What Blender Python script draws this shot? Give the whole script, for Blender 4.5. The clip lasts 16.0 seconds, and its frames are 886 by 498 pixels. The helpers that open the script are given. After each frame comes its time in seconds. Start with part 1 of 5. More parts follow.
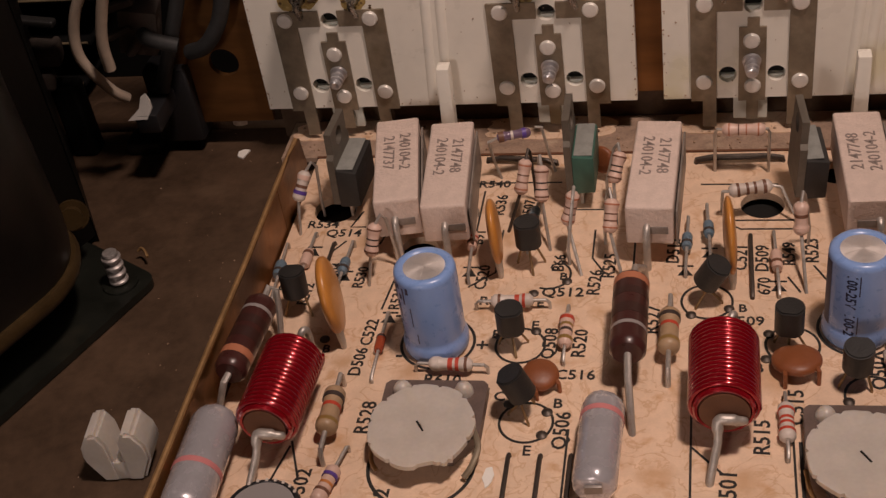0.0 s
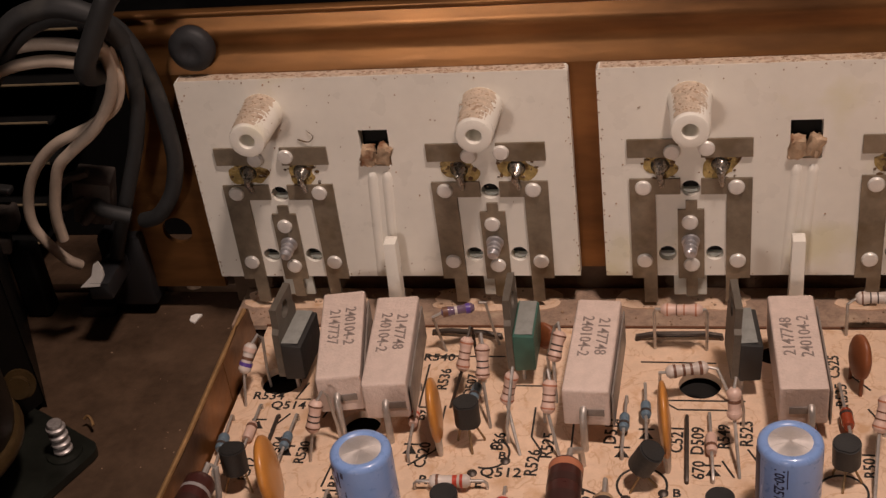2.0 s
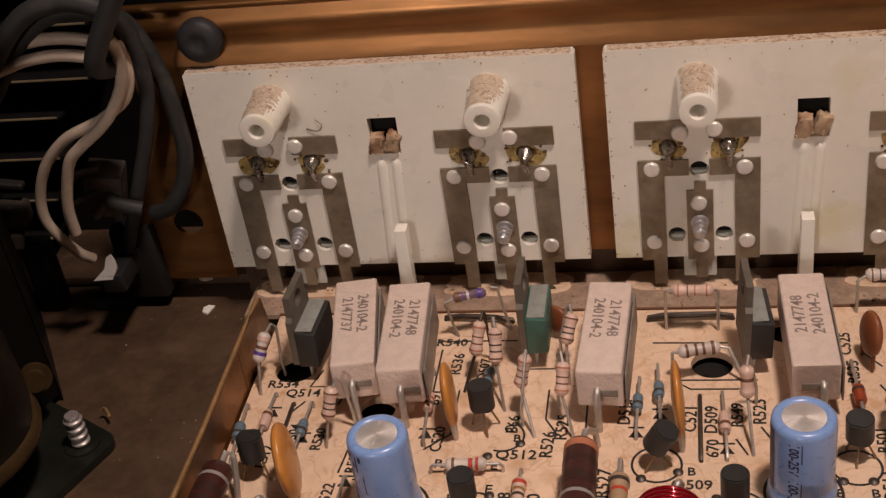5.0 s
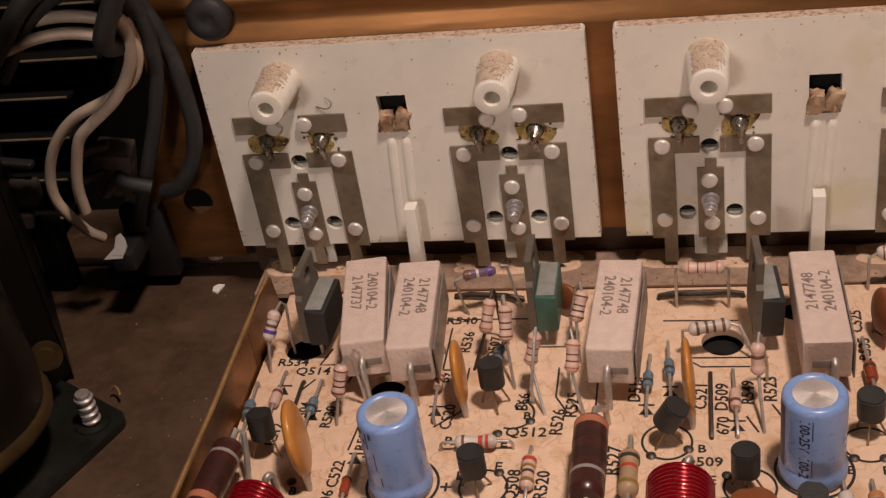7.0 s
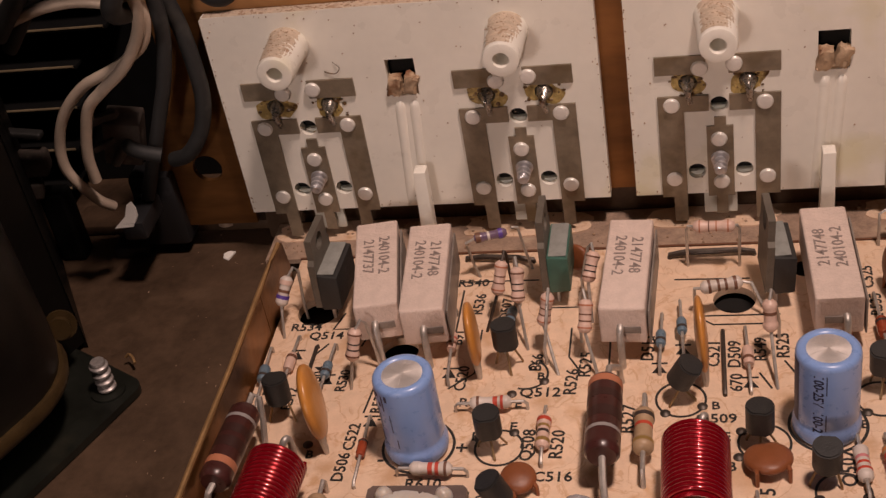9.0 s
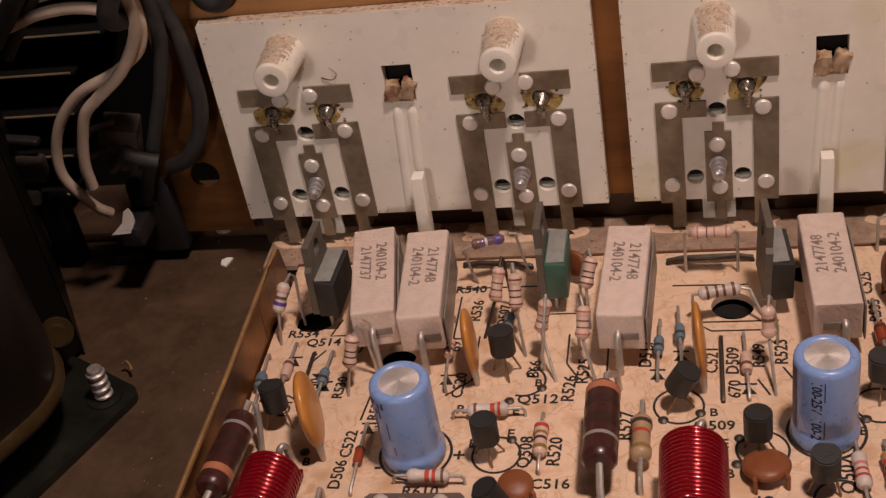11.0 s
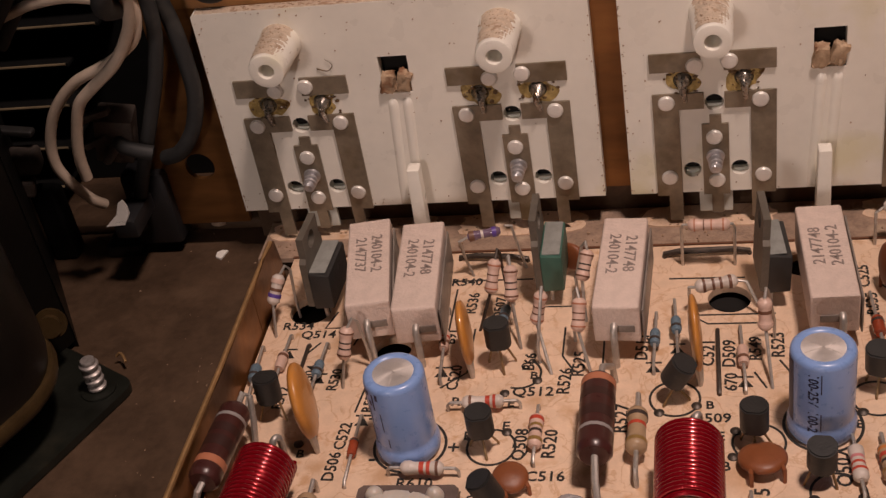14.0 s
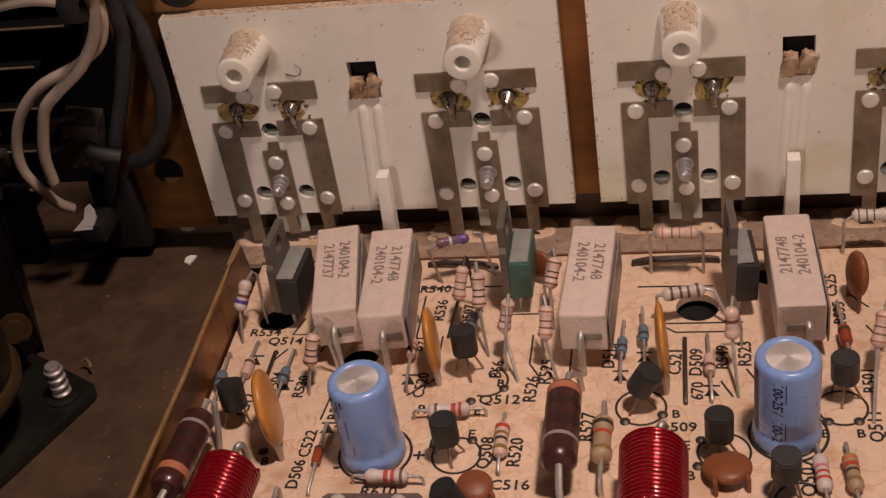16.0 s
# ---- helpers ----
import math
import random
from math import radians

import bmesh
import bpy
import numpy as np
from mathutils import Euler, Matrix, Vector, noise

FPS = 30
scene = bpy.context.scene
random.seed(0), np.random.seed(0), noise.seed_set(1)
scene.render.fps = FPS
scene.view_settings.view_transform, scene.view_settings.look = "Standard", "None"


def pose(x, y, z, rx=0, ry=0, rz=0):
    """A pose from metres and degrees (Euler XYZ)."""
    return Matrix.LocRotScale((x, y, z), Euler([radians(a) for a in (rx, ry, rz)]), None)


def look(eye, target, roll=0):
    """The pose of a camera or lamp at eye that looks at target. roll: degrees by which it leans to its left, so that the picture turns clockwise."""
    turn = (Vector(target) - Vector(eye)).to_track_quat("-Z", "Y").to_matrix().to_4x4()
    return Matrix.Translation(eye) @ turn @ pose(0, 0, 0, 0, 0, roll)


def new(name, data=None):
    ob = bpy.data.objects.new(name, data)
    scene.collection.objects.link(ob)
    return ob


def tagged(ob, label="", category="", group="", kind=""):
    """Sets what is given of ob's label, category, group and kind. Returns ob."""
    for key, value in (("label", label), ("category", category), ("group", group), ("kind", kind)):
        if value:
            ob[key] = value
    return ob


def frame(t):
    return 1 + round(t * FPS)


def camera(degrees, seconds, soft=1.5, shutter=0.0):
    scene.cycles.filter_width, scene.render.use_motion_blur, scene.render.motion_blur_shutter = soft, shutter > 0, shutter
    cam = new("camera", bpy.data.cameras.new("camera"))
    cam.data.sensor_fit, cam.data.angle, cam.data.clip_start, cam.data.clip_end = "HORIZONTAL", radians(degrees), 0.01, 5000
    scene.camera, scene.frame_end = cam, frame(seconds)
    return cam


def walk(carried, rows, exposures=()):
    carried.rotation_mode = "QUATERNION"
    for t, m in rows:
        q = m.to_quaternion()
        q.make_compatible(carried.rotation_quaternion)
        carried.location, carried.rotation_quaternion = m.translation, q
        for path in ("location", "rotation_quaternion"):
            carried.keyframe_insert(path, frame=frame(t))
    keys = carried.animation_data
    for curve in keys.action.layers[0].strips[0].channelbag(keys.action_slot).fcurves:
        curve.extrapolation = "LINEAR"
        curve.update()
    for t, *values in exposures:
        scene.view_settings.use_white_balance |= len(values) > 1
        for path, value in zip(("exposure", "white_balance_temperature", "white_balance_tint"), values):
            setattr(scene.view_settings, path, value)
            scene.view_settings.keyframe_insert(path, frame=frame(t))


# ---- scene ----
cam = camera(37.4, 16.0, soft=1.4)
PATH = [
    (0, (0.05232, -0.01628, 0.14908), (0.03612, 0.04416, 0.09928), -9.6),
    (0.5, (0.05372, -0.01544, 0.15028), (0.03724, 0.04484, 0.10036), -9.9),
    (1, (0.05452, -0.01420, 0.15276), (0.03828, 0.04592, 0.10252), -9.7),
    (1.1, (0.05628, -0.01412, 0.15460), (0.03980, 0.04692, 0.10556), -10.3),
    (1.2, (0.05796, -0.01420, 0.15596), (0.04140, 0.04828, 0.10880), -10.5),
    (1.3, (0.05804, -0.01416, 0.15644), (0.04124, 0.04824, 0.10928), -9.7),
    (1.5, (0.05924, -0.01168, 0.15740), (0.04272, 0.05156, 0.11124), -9.3),
    (1.7, (0.06012, -0.01160, 0.15828), (0.04468, 0.05316, 0.11392), -7.6),
    (2, (0.06060, -0.01116, 0.15968), (0.04536, 0.05360, 0.11528), -7.8),
    (2.5, (0.06032, -0.01108, 0.15972), (0.04512, 0.05364, 0.11520), -8.3),
    (3, (0.06000, -0.01208, 0.15984), (0.04484, 0.05268, 0.11540), -8.7),
    (3.5, (0.06112, -0.01196, 0.16016), (0.04572, 0.05268, 0.11564), -8.9),
    (4, (0.06004, -0.01256, 0.15976), (0.04484, 0.05220, 0.11532), -8.9),
    (6.5, (0.05960, -0.01340, 0.15916), (0.04344, 0.05048, 0.11384), -9.6),
    (7, (0.05964, -0.01352, 0.15824), (0.04348, 0.05032, 0.11280), -9.6),
    (7.5, (0.05976, -0.01388, 0.15808), (0.04352, 0.04964, 0.11224), -10.6),
    (8, (0.05840, -0.01472, 0.15748), (0.04244, 0.04872, 0.11140), -10.7),
    (8.5, (0.05792, -0.01488, 0.15732), (0.04180, 0.04808, 0.11068), -11.2),
    (9, (0.05796, -0.01460, 0.15828), (0.04164, 0.04800, 0.11120), -10.8),
    (11.5, (0.05920, -0.01380, 0.15772), (0.04272, 0.04904, 0.11104), -11.0),
    (12, (0.06000, -0.01360, 0.15728), (0.04336, 0.04932, 0.11072), -11.3),
    (12.5, (0.05992, -0.01288, 0.15736), (0.04344, 0.05004, 0.11076), -11.2),
    (13, (0.05748, -0.01428, 0.15576), (0.04132, 0.04868, 0.10912), -10.4),
    (13.5, (0.05816, -0.01416, 0.15560), (0.04188, 0.04868, 0.10880), -10.5),
    (14, (0.05900, -0.01368, 0.15592), (0.04264, 0.04908, 0.10912), -10.7),
    (14.5, (0.05952, -0.01344, 0.15536), (0.04324, 0.04944, 0.10868), -10.7),
    (15, (0.05928, -0.01320, 0.15548), (0.04320, 0.04960, 0.10864), -10.8),
    (15.5, (0.06120, -0.01256, 0.15680), (0.04484, 0.05020, 0.11000), -10.9),
    (16, (0.06152, -0.01232, 0.15528), (0.04620, 0.05076, 0.10856), -9.8),
]
EXPOSURES = [(0.0, -0.31, 6500, 10), (1.0, -0.31, 6500, 10), (1.6, -0.13, 6450, 9), (4.0, -0.05, 6300, 6), (7.0, 0.03, 6450, 8), (9.0, -0.05, 6650, 14), (12.0, -0.11, 6500, 12), (16.0, -0.13, 6500, 12)]
walk(cam, [(t, look(eye, target, roll)) for t, eye, target, roll in PATH], EXPOSURES)

# ---- light ----
world = bpy.data.worlds.new("room")
scene.world = world
world.use_nodes = True
world.node_tree.nodes["Background"].inputs[0].default_value = (0.55, 0.5, 0.5, 1)
world.node_tree.nodes["Background"].inputs[1].default_value = 0.007


def area_lamp(name, eye, target, size, watts, colour):
    data = bpy.data.lights.new(name, "AREA")
    data.shape, data.size, data.energy, data.color = "DISK", size, watts, colour
    ob = new(name, data)
    ob.matrix_world = look(eye, target)
    return ob


desk = area_lamp("desk_lamp", (0.132, 0.080, 0.44), (0.025, 0.14, 0.0), 0.045, 0.345, (1.0, 0.765, 0.665))
desk.data.spread = radians(85)
room = area_lamp("room_lamp", (-0.12, -0.50, 0.235), (0.03, 0.19, 0.03), 0.10, 0.080, (1.0, 0.80, 0.72))
room.data.spread = radians(50)

# ---- materials ----
M = 0.001


def material(name, colour, rough=0.5, metal=0.0, vary=0.0, scale=300.0, second=None, spots=0.0, bump=0.0, bump_scale=2000.0, coat=0.0, transmission=0.0, sub=0.0, stretch=None):
    """A surface with blotches of two sizes, a second colour in patches, and fine relief."""
    mat = bpy.data.materials.new(name)
    mat.use_nodes = True
    nt = mat.node_tree
    b = nt.nodes["Principled BSDF"]
    b.inputs["Roughness"].default_value = rough
    b.inputs["Metallic"].default_value = metal
    b.inputs["Coat Weight"].default_value = coat
    b.inputs["Transmission Weight"].default_value = transmission
    if sub:
        b.inputs["Subsurface Weight"].default_value = sub
        b.inputs["Subsurface Radius"].default_value = (0.004, 0.003, 0.002)
        b.inputs["Subsurface Scale"].default_value = 0.5
    b.inputs["Base Color"].default_value = (*colour, 1)
    co = nt.nodes.new("ShaderNodeTexCoord")
    out = co.outputs["Object"]
    if stretch:
        mp = nt.nodes.new("ShaderNodeMapping")
        mp.inputs["Scale"].default_value = stretch
        nt.links.new(out, mp.inputs["Vector"])
        out = mp.outputs["Vector"]

    def tex(s, detail=5.0):
        n = nt.nodes.new("ShaderNodeTexNoise")
        n.inputs["Scale"].default_value, n.inputs["Detail"].default_value = s, detail
        nt.links.new(out, n.inputs["Vector"])
        return n.outputs["Fac"]

    def ramp(fac, lo, hi):
        r = nt.nodes.new("ShaderNodeMapRange")
        r.inputs["From Min"].default_value, r.inputs["From Max"].default_value = lo, hi
        nt.links.new(fac, r.inputs["Value"])
        return r.outputs["Result"]

    def mix(fac, a, c):
        m = nt.nodes.new("ShaderNodeMix")
        m.data_type = "RGBA"
        nt.links.new(fac, m.inputs["Factor"])
        for sock, v in (("A", a), ("B", c)):
            s = [i for i in m.inputs if i.name == sock and i.type == "RGBA"][0]
            if isinstance(v, tuple):
                s.default_value = (*v, 1)
            else:
                nt.links.new(v, s)
        return [o for o in m.outputs if o.type == "RGBA"][0]

    col = colour
    if vary:
        dark = tuple(c * (1 - vary) for c in colour)
        light = tuple(min(1, c * (1 + vary * 0.6)) for c in colour)
        col = mix(ramp(tex(scale), 0.35, 0.65), dark, light)
        fine = mix(ramp(tex(scale * 6), 0.3, 0.7), dark, light)
        m = nt.nodes.new("ShaderNodeMix")
        m.data_type = "RGBA"
        m.inputs["Factor"].default_value = 0.4
        ab = [i for i in m.inputs if i.type == "RGBA"]
        nt.links.new(col, ab[0]), nt.links.new(fine, ab[1])
        col = [o for o in m.outputs if o.type == "RGBA"][0]
        rr = nt.nodes.new("ShaderNodeMapRange")
        rr.inputs["To Min"].default_value, rr.inputs["To Max"].default_value = max(0.05, rough - 0.12), min(1, rough + 0.12)
        nt.links.new(tex(scale * 2), rr.inputs["Value"])
        nt.links.new(rr.outputs["Result"], b.inputs["Roughness"])
    if second:
        col = mix(ramp(tex(scale * 0.55, 8.0), 0.62 - spots, 0.74 - spots), col, second)
    if not isinstance(col, tuple):
        nt.links.new(col, b.inputs["Base Color"])
    if bump:
        bp = nt.nodes.new("ShaderNodeBump")
        bp.inputs["Strength"].default_value, bp.inputs["Distance"].default_value = bump, 0.0003
        nt.links.new(tex(bump_scale), bp.inputs["Height"])
        nt.links.new(bp.outputs["Normal"], b.inputs["Normal"])
    return mat


BOARD = material("lacquered_paper_board", (0.80, 0.585, 0.42), 0.40, 0, 0.10, 420, (0.66, 0.42, 0.25), 0.03, 0.25, 900)


def soft_stains(mat, spots, colour, strength):
    """Soft round stains of their own colour, at (x, y, radius) in mm, with ragged rims, and thin resin veins."""
    nt = mat.node_tree
    b = nt.nodes["Principled BSDF"]
    base = b.inputs["Base Color"].links[0].from_socket
    co = nt.nodes.new("ShaderNodeTexCoord")
    warp = nt.nodes.new("ShaderNodeTexNoise")
    warp.inputs["Scale"].default_value, warp.inputs["Detail"].default_value = 450, 4
    nt.links.new(co.outputs["Object"], warp.inputs["Vector"])
    add = nt.nodes.new("ShaderNodeVectorMath")
    add.operation = "MULTIPLY_ADD"
    add.inputs[1].default_value = (0.005, 0.005, 0)
    nt.links.new(warp.outputs["Color"], add.inputs[0])
    nt.links.new(co.outputs["Object"], add.inputs[2])
    total = None
    for x, y, r in spots:
        d = nt.nodes.new("ShaderNodeVectorMath")
        d.operation = "DISTANCE"
        d.inputs[1].default_value = ((x + 2.5) * M, (y + 2.5) * M, 0)
        nt.links.new(add.outputs[0], d.inputs[0])
        f = nt.nodes.new("ShaderNodeMapRange")
        f.inputs["From Min"].default_value, f.inputs["From Max"].default_value = r * 1.5 * M, r * 0.2 * M
        nt.links.new(d.outputs["Value"], f.inputs["Value"])
        if total is None:
            total = f.outputs["Result"]
        else:
            m = nt.nodes.new("ShaderNodeMath")
            m.operation = "MAXIMUM"
            nt.links.new(total, m.inputs[0]), nt.links.new(f.outputs["Result"], m.inputs[1])
            total = m.outputs[0]
    veins = nt.nodes.new("ShaderNodeTexNoise")
    veins.inputs["Scale"].default_value, veins.inputs["Detail"].default_value, veins.inputs["Distortion"].default_value = 160, 7, 1.2
    nt.links.new(co.outputs["Object"], veins.inputs["Vector"])
    near = nt.nodes.new("ShaderNodeMath")
    near.operation = "SUBTRACT"
    near.inputs[1].default_value = 0.5
    nt.links.new(veins.outputs["Fac"], near.inputs[0])
    ab = nt.nodes.new("ShaderNodeMath")
    ab.operation = "ABSOLUTE"
    nt.links.new(near.outputs[0], ab.inputs[0])
    line = nt.nodes.new("ShaderNodeMapRange")
    line.inputs["From Min"].default_value, line.inputs["From Max"].default_value, line.inputs["To Max"].default_value = 0.024, 0.003, 0.8
    nt.links.new(ab.outputs[0], line.inputs["Value"])
    both = nt.nodes.new("ShaderNodeMath")
    both.operation = "MAXIMUM"
    nt.links.new(total, both.inputs[0]), nt.links.new(line.outputs["Result"], both.inputs[1])
    amount = nt.nodes.new("ShaderNodeMath")
    amount.operation = "MULTIPLY"
    amount.inputs[1].default_value = strength
    nt.links.new(both.outputs[0], amount.inputs[0])
    mix = nt.nodes.new("ShaderNodeMix")
    mix.data_type = "RGBA"
    ins = [i for i in mix.inputs if i.type == "RGBA"]
    ins[1].default_value = (*colour, 1)
    nt.links.new(amount.outputs[0], mix.inputs["Factor"]), nt.links.new(base, ins[0])
    nt.links.new([o for o in mix.outputs if o.type == "RGBA"][0], b.inputs["Base Color"])


STAINS = [(3.2, 133.2, 2.4), (27.4, 150.6, 1.8), (13.6, 147.4, 1.6), (61.8, 133.0, 3.2), (47.2, 128.6, 1.8), (56.6, 111.6, 2.6), (15.8, 168.2, 2.4), (-8.4, 135.2, 1.8),
          (33.6, 147.8, 1.6), (80.4, 139.8, 2.0), (51.6, 170.8, 1.8), (11.6, 176.6, 2.0), (69.4, 150.2, 2.6), (44.0, 112.4, 2.4), (-10.6, 166.6, 2.6), (36.4, 133.6, 1.4), (-16, 180, 5.0), (66, 185, 4.0), (-5.0, 116.5, 2.0)]
soft_stains(BOARD, STAINS, (0.50, 0.26, 0.10), 0.55)
STRIP = material("dusty_brown_strip", (0.36, 0.25, 0.18), 0.85, 0, 0.35, 300, (0.46, 0.34, 0.24), 0.05, 0.6, 1500)
INK = material("black_print", (0.02, 0.018, 0.016), 0.6)
WHITE_INK = material("dark_blue_print", (0.03, 0.035, 0.09), 0.5)
CHASSIS = material("dusty_brown_steel", (0.085, 0.052, 0.032), 0.55, 0.0, 0.36, 110, (0.12, 0.076, 0.048), 0.0, 0.5, 900)
COPPER = material("copper_plated_steel", (0.26, 0.12, 0.04), 0.36, 0.7, 0.5, 60, (0.075, 0.032, 0.012), 0.10, 0.15, 700, stretch=(0.25, 1, 1))
WHITE = material("white_terminal_plastic", (0.87, 0.835, 0.75), 0.30, 0, 0.06, 70, (0.78, 0.74, 0.55), 0.03, 0.06, 800)
PALE = material("pale_inner_plastic", (0.60, 0.62, 0.57), 0.4, 0, 0.05, 150)
STUD = material("plated_stud", (0.62, 0.61, 0.63), 0.34, 0.7, 0.2, 500, (0.30, 0.27, 0.25), 0.02)
DUSTFILM = material("tan_dust_film", (0.62, 0.50, 0.38), 0.95, 0, 0.22, 900, (0.42, 0.28, 0.18), 0.02, 0.8, 3000)
# dull brass of the bolt; on the rim it paints reflected light
RIM = material("bronze_bolt_and_lit_rim", (0.085, 0.052, 0.02), 0.42, 0.4, 0.3, 200)
DUST = material("dust_on_plastic", (0.40, 0.27, 0.18), 0.9, 0, 0.35, 500, (0.30, 0.18, 0.10), 0.04, 0.7, 2500)
TIN = material("tarnished_tin_strip", (0.29, 0.24, 0.175), 0.44, 0.5, 0.35, 130, (0.17, 0.125, 0.07), 0.05, 0.15, 1500)
RIVET = material("aluminium_rivet", (0.84, 0.81, 0.76), 0.38, 0.3, 0.08, 600, None, 0, 0.2, 2500)
SOLDER = material("old_solder", (0.42, 0.39, 0.35), 0.28, 0.9, 0.25, 800, (0.20, 0.12, 0.06), 0.05, 0.3, 1500)
FLUX = material("brown_flux", (0.44, 0.32, 0.12), 0.25, 0, 0.5, 700, (0.09, 0.045, 0.015), 0.10)
FLUXDARK = material("burnt_flux", (0.12, 0.065, 0.022), 0.3, 0, 0.5, 700, (0.34, 0.24, 0.10), 0.02)
LEAD = material("tinned_lead", (0.52, 0.48, 0.44), 0.46, 0.6, 0.22, 700, (0.34, 0.29, 0.24), 0.0, 0.2, 1800)
LEG = material("dull_golden_leg", (0.30, 0.20, 0.10), 0.45, 0.6, 0.25, 900)
DARKLEAD = material("oxidised_lead", (0.095, 0.078, 0.066), 0.5, 0.7, 0.3, 900)
# near-black that stands in for the shade inside holes and slots
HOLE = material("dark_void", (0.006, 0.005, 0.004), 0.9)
CEMENT = material("cement_ceramic", (0.66, 0.53, 0.46), 0.85, 0, 0.10, 500, (0.50, 0.36, 0.29), -0.02, 0.6, 1500)
GREYINK = material("grey_print", (0.27, 0.215, 0.19), 0.7)
MICA = material("mica_sheet", (0.25, 0.215, 0.19), 0.4, 0.1, 0.3, 400)
EPOXY = material("black_epoxy", (0.021, 0.020, 0.019), 0.48, 0, 0.2, 500, None, 0, 0.2, 3000)
GREYEPOXY = material("grey_epoxy", (0.024, 0.023, 0.022), 0.5, 0, 0.2, 500, (0.10, 0.09, 0.08), 0.0, 0.2, 3000)
# pale tone for dust plus grazing light painted on transistor tops
PALETOP = material("grey_dust_and_light", (0.26, 0.265, 0.245), 0.8, 0, 0.2, 700)
GREEN = material("green_epoxy", (0.045, 0.125, 0.095), 0.42, 0, 0.15, 500, (0.16, 0.2, 0.17), -0.02, 0.15, 3000)
TAB = material("transistor_tab", (0.15, 0.13, 0.105), 0.55, 0.35, 0.2, 400, (0.15, 0.12, 0.09), 0.0)
BLUE = material("blue_sleeve", (0.23, 0.36, 0.68), 0.30, 0, 0.06, 300, None, 0, 0.03, 600, coat=0.3)
ALU = material("brushed_aluminium", (0.86, 0.80, 0.76), 0.5, 0.75, 0.08, 500)
SILVER = material("silver_sleeve", (0.52, 0.50, 0.53), 0.26, 0.35, 0.10, 260, (0.42, 0.40, 0.43), 0.0, 0.06, 300, coat=0.9)
PINKBAND = material("pink_stripe", (0.60, 0.22, 0.22), 0.35)
BLACKSLEEVE = material("black_sleeve", (0.02, 0.02, 0.022), 0.35)
BANDDARK = material("dark_brown_band", (0.040, 0.016, 0.013), 0.4)
BROWN = material("dark_brown_enamel", (0.060, 0.019, 0.016), 0.32, 0, 0.2, 500, None, 0, 0.1, 1500, coat=0.3)
SALMON = material("salmon_band", (0.45, 0.17, 0.09), 0.45)
GREYBAND = material("silver_band", (0.38, 0.35, 0.34), 0.4, 0.3)
DARKBAND = material("black_band", (0.05, 0.035, 0.03), 0.5)
REDBAND = material("red_band", (0.50, 0.06, 0.03), 0.45)
ORANGEBAND = material("orange_band", (0.55, 0.20, 0.05), 0.45)
GOLDBAND = material("gold_band", (0.42, 0.27, 0.09), 0.35, 0.5)
BROWNBAND = material("brown_band", (0.16, 0.07, 0.04), 0.5)
VIOLETBAND = material("violet_band", (0.10, 0.05, 0.28), 0.4)
PINK = material("beige_resistor_body", (0.66, 0.46, 0.375), 0.36, 0, 0.08, 600, None, 0, 0.1, 2500)
TAN = material("tan_resistor_body", (0.40, 0.27, 0.16), 0.42, 0, 0.1, 600, None, 0, 0.1, 2500)
PALEBODY = material("pale_resistor_body", (0.62, 0.54, 0.48), 0.4, 0, 0.08, 600)
GLASSBODY = material("violet_glass_body", (0.17, 0.11, 0.17), 0.15, 0, 0.2, 600, coat=0.5)
TEAL = material("teal_diode_body", (0.125, 0.185, 0.235), 0.3, 0, 0.1, 600, coat=0.3)
REDGLASS = material("red_glass_body", (0.32, 0.06, 0.025), 0.15, 0, 0.15, 600, coat=0.5)
ORANGE = material("orange_dip", (0.56, 0.23, 0.045), 0.36, 0, 0.10, 350, (0.42, 0.15, 0.03), 0.0, 0.1, 900, coat=0.3)
RUST = material("rust_brown_dip", (0.24, 0.075, 0.026), 0.45, 0, 0.12, 400, None, 0, 0.15, 1200)
ENAMEL = material("red_enamelled_wire", (0.33, 0.005, 0.014), 0.2, 0.5, 0.12, 200, None, 0, 0.0, 100, coat=1.0)
CORE = material("brown_core", (0.15, 0.062, 0.03), 0.6, 0, 0.2, 500)
MILKY = material("milky_nylon", (0.56, 0.51, 0.455), 0.36, 0, 0.10, 250, (0.50, 0.42, 0.34), -0.02, 0.1, 1200, sub=0.5)
TRACKBASE = material("brown_phenolic", (0.14, 0.10, 0.085), 0.45, 0, 0.2, 400)
BLACKPAINT = material("black_lacquer", (0.004, 0.0035, 0.003), 0.45, 0, 0.3, 80, None, 0, 0.15, 900)
GOLDEN = material("brass_rim", (0.42, 0.25, 0.11), 0.45, 0.5, 0.3, 200)
RUBBER = material("black_rubber", (0.022, 0.022, 0.024), 0.6, 0, 0.3, 250, (0.05, 0.048, 0.05), 0.0, 0.2, 1500)
CABLE = material("dusty_black_cable", (0.024, 0.024, 0.024), 0.65, 0, 0.3, 120, (0.075, 0.07, 0.06), 0.0, 0.15, 1200)
CREAMWIRE = material("pinkish_white_wire", (0.54, 0.44, 0.35), 0.38, 0, 0.14, 150, (0.30, 0.23, 0.18), 0.0, 0.1, 900)
CLIP = material("broken_beige_plastic", (0.52, 0.37, 0.24), 0.7, 0, 0.3, 400, (0.20, 0.08, 0.03), 0.07, 0.4, 1200)
FLAKE = material("white_flake", (0.85, 0.82, 0.76), 0.6, 0, 0.05, 500)
CAST = material("black_heat_sink", (0.008, 0.008, 0.008), 0.55, 0, 0.2, 200)
# lighter tone that paints the light caught by the fin edges
SINKEDGE = material("lit_fin_edge", (0.26, 0.20, 0.12), 0.6, 0.2, 0.4, 60)
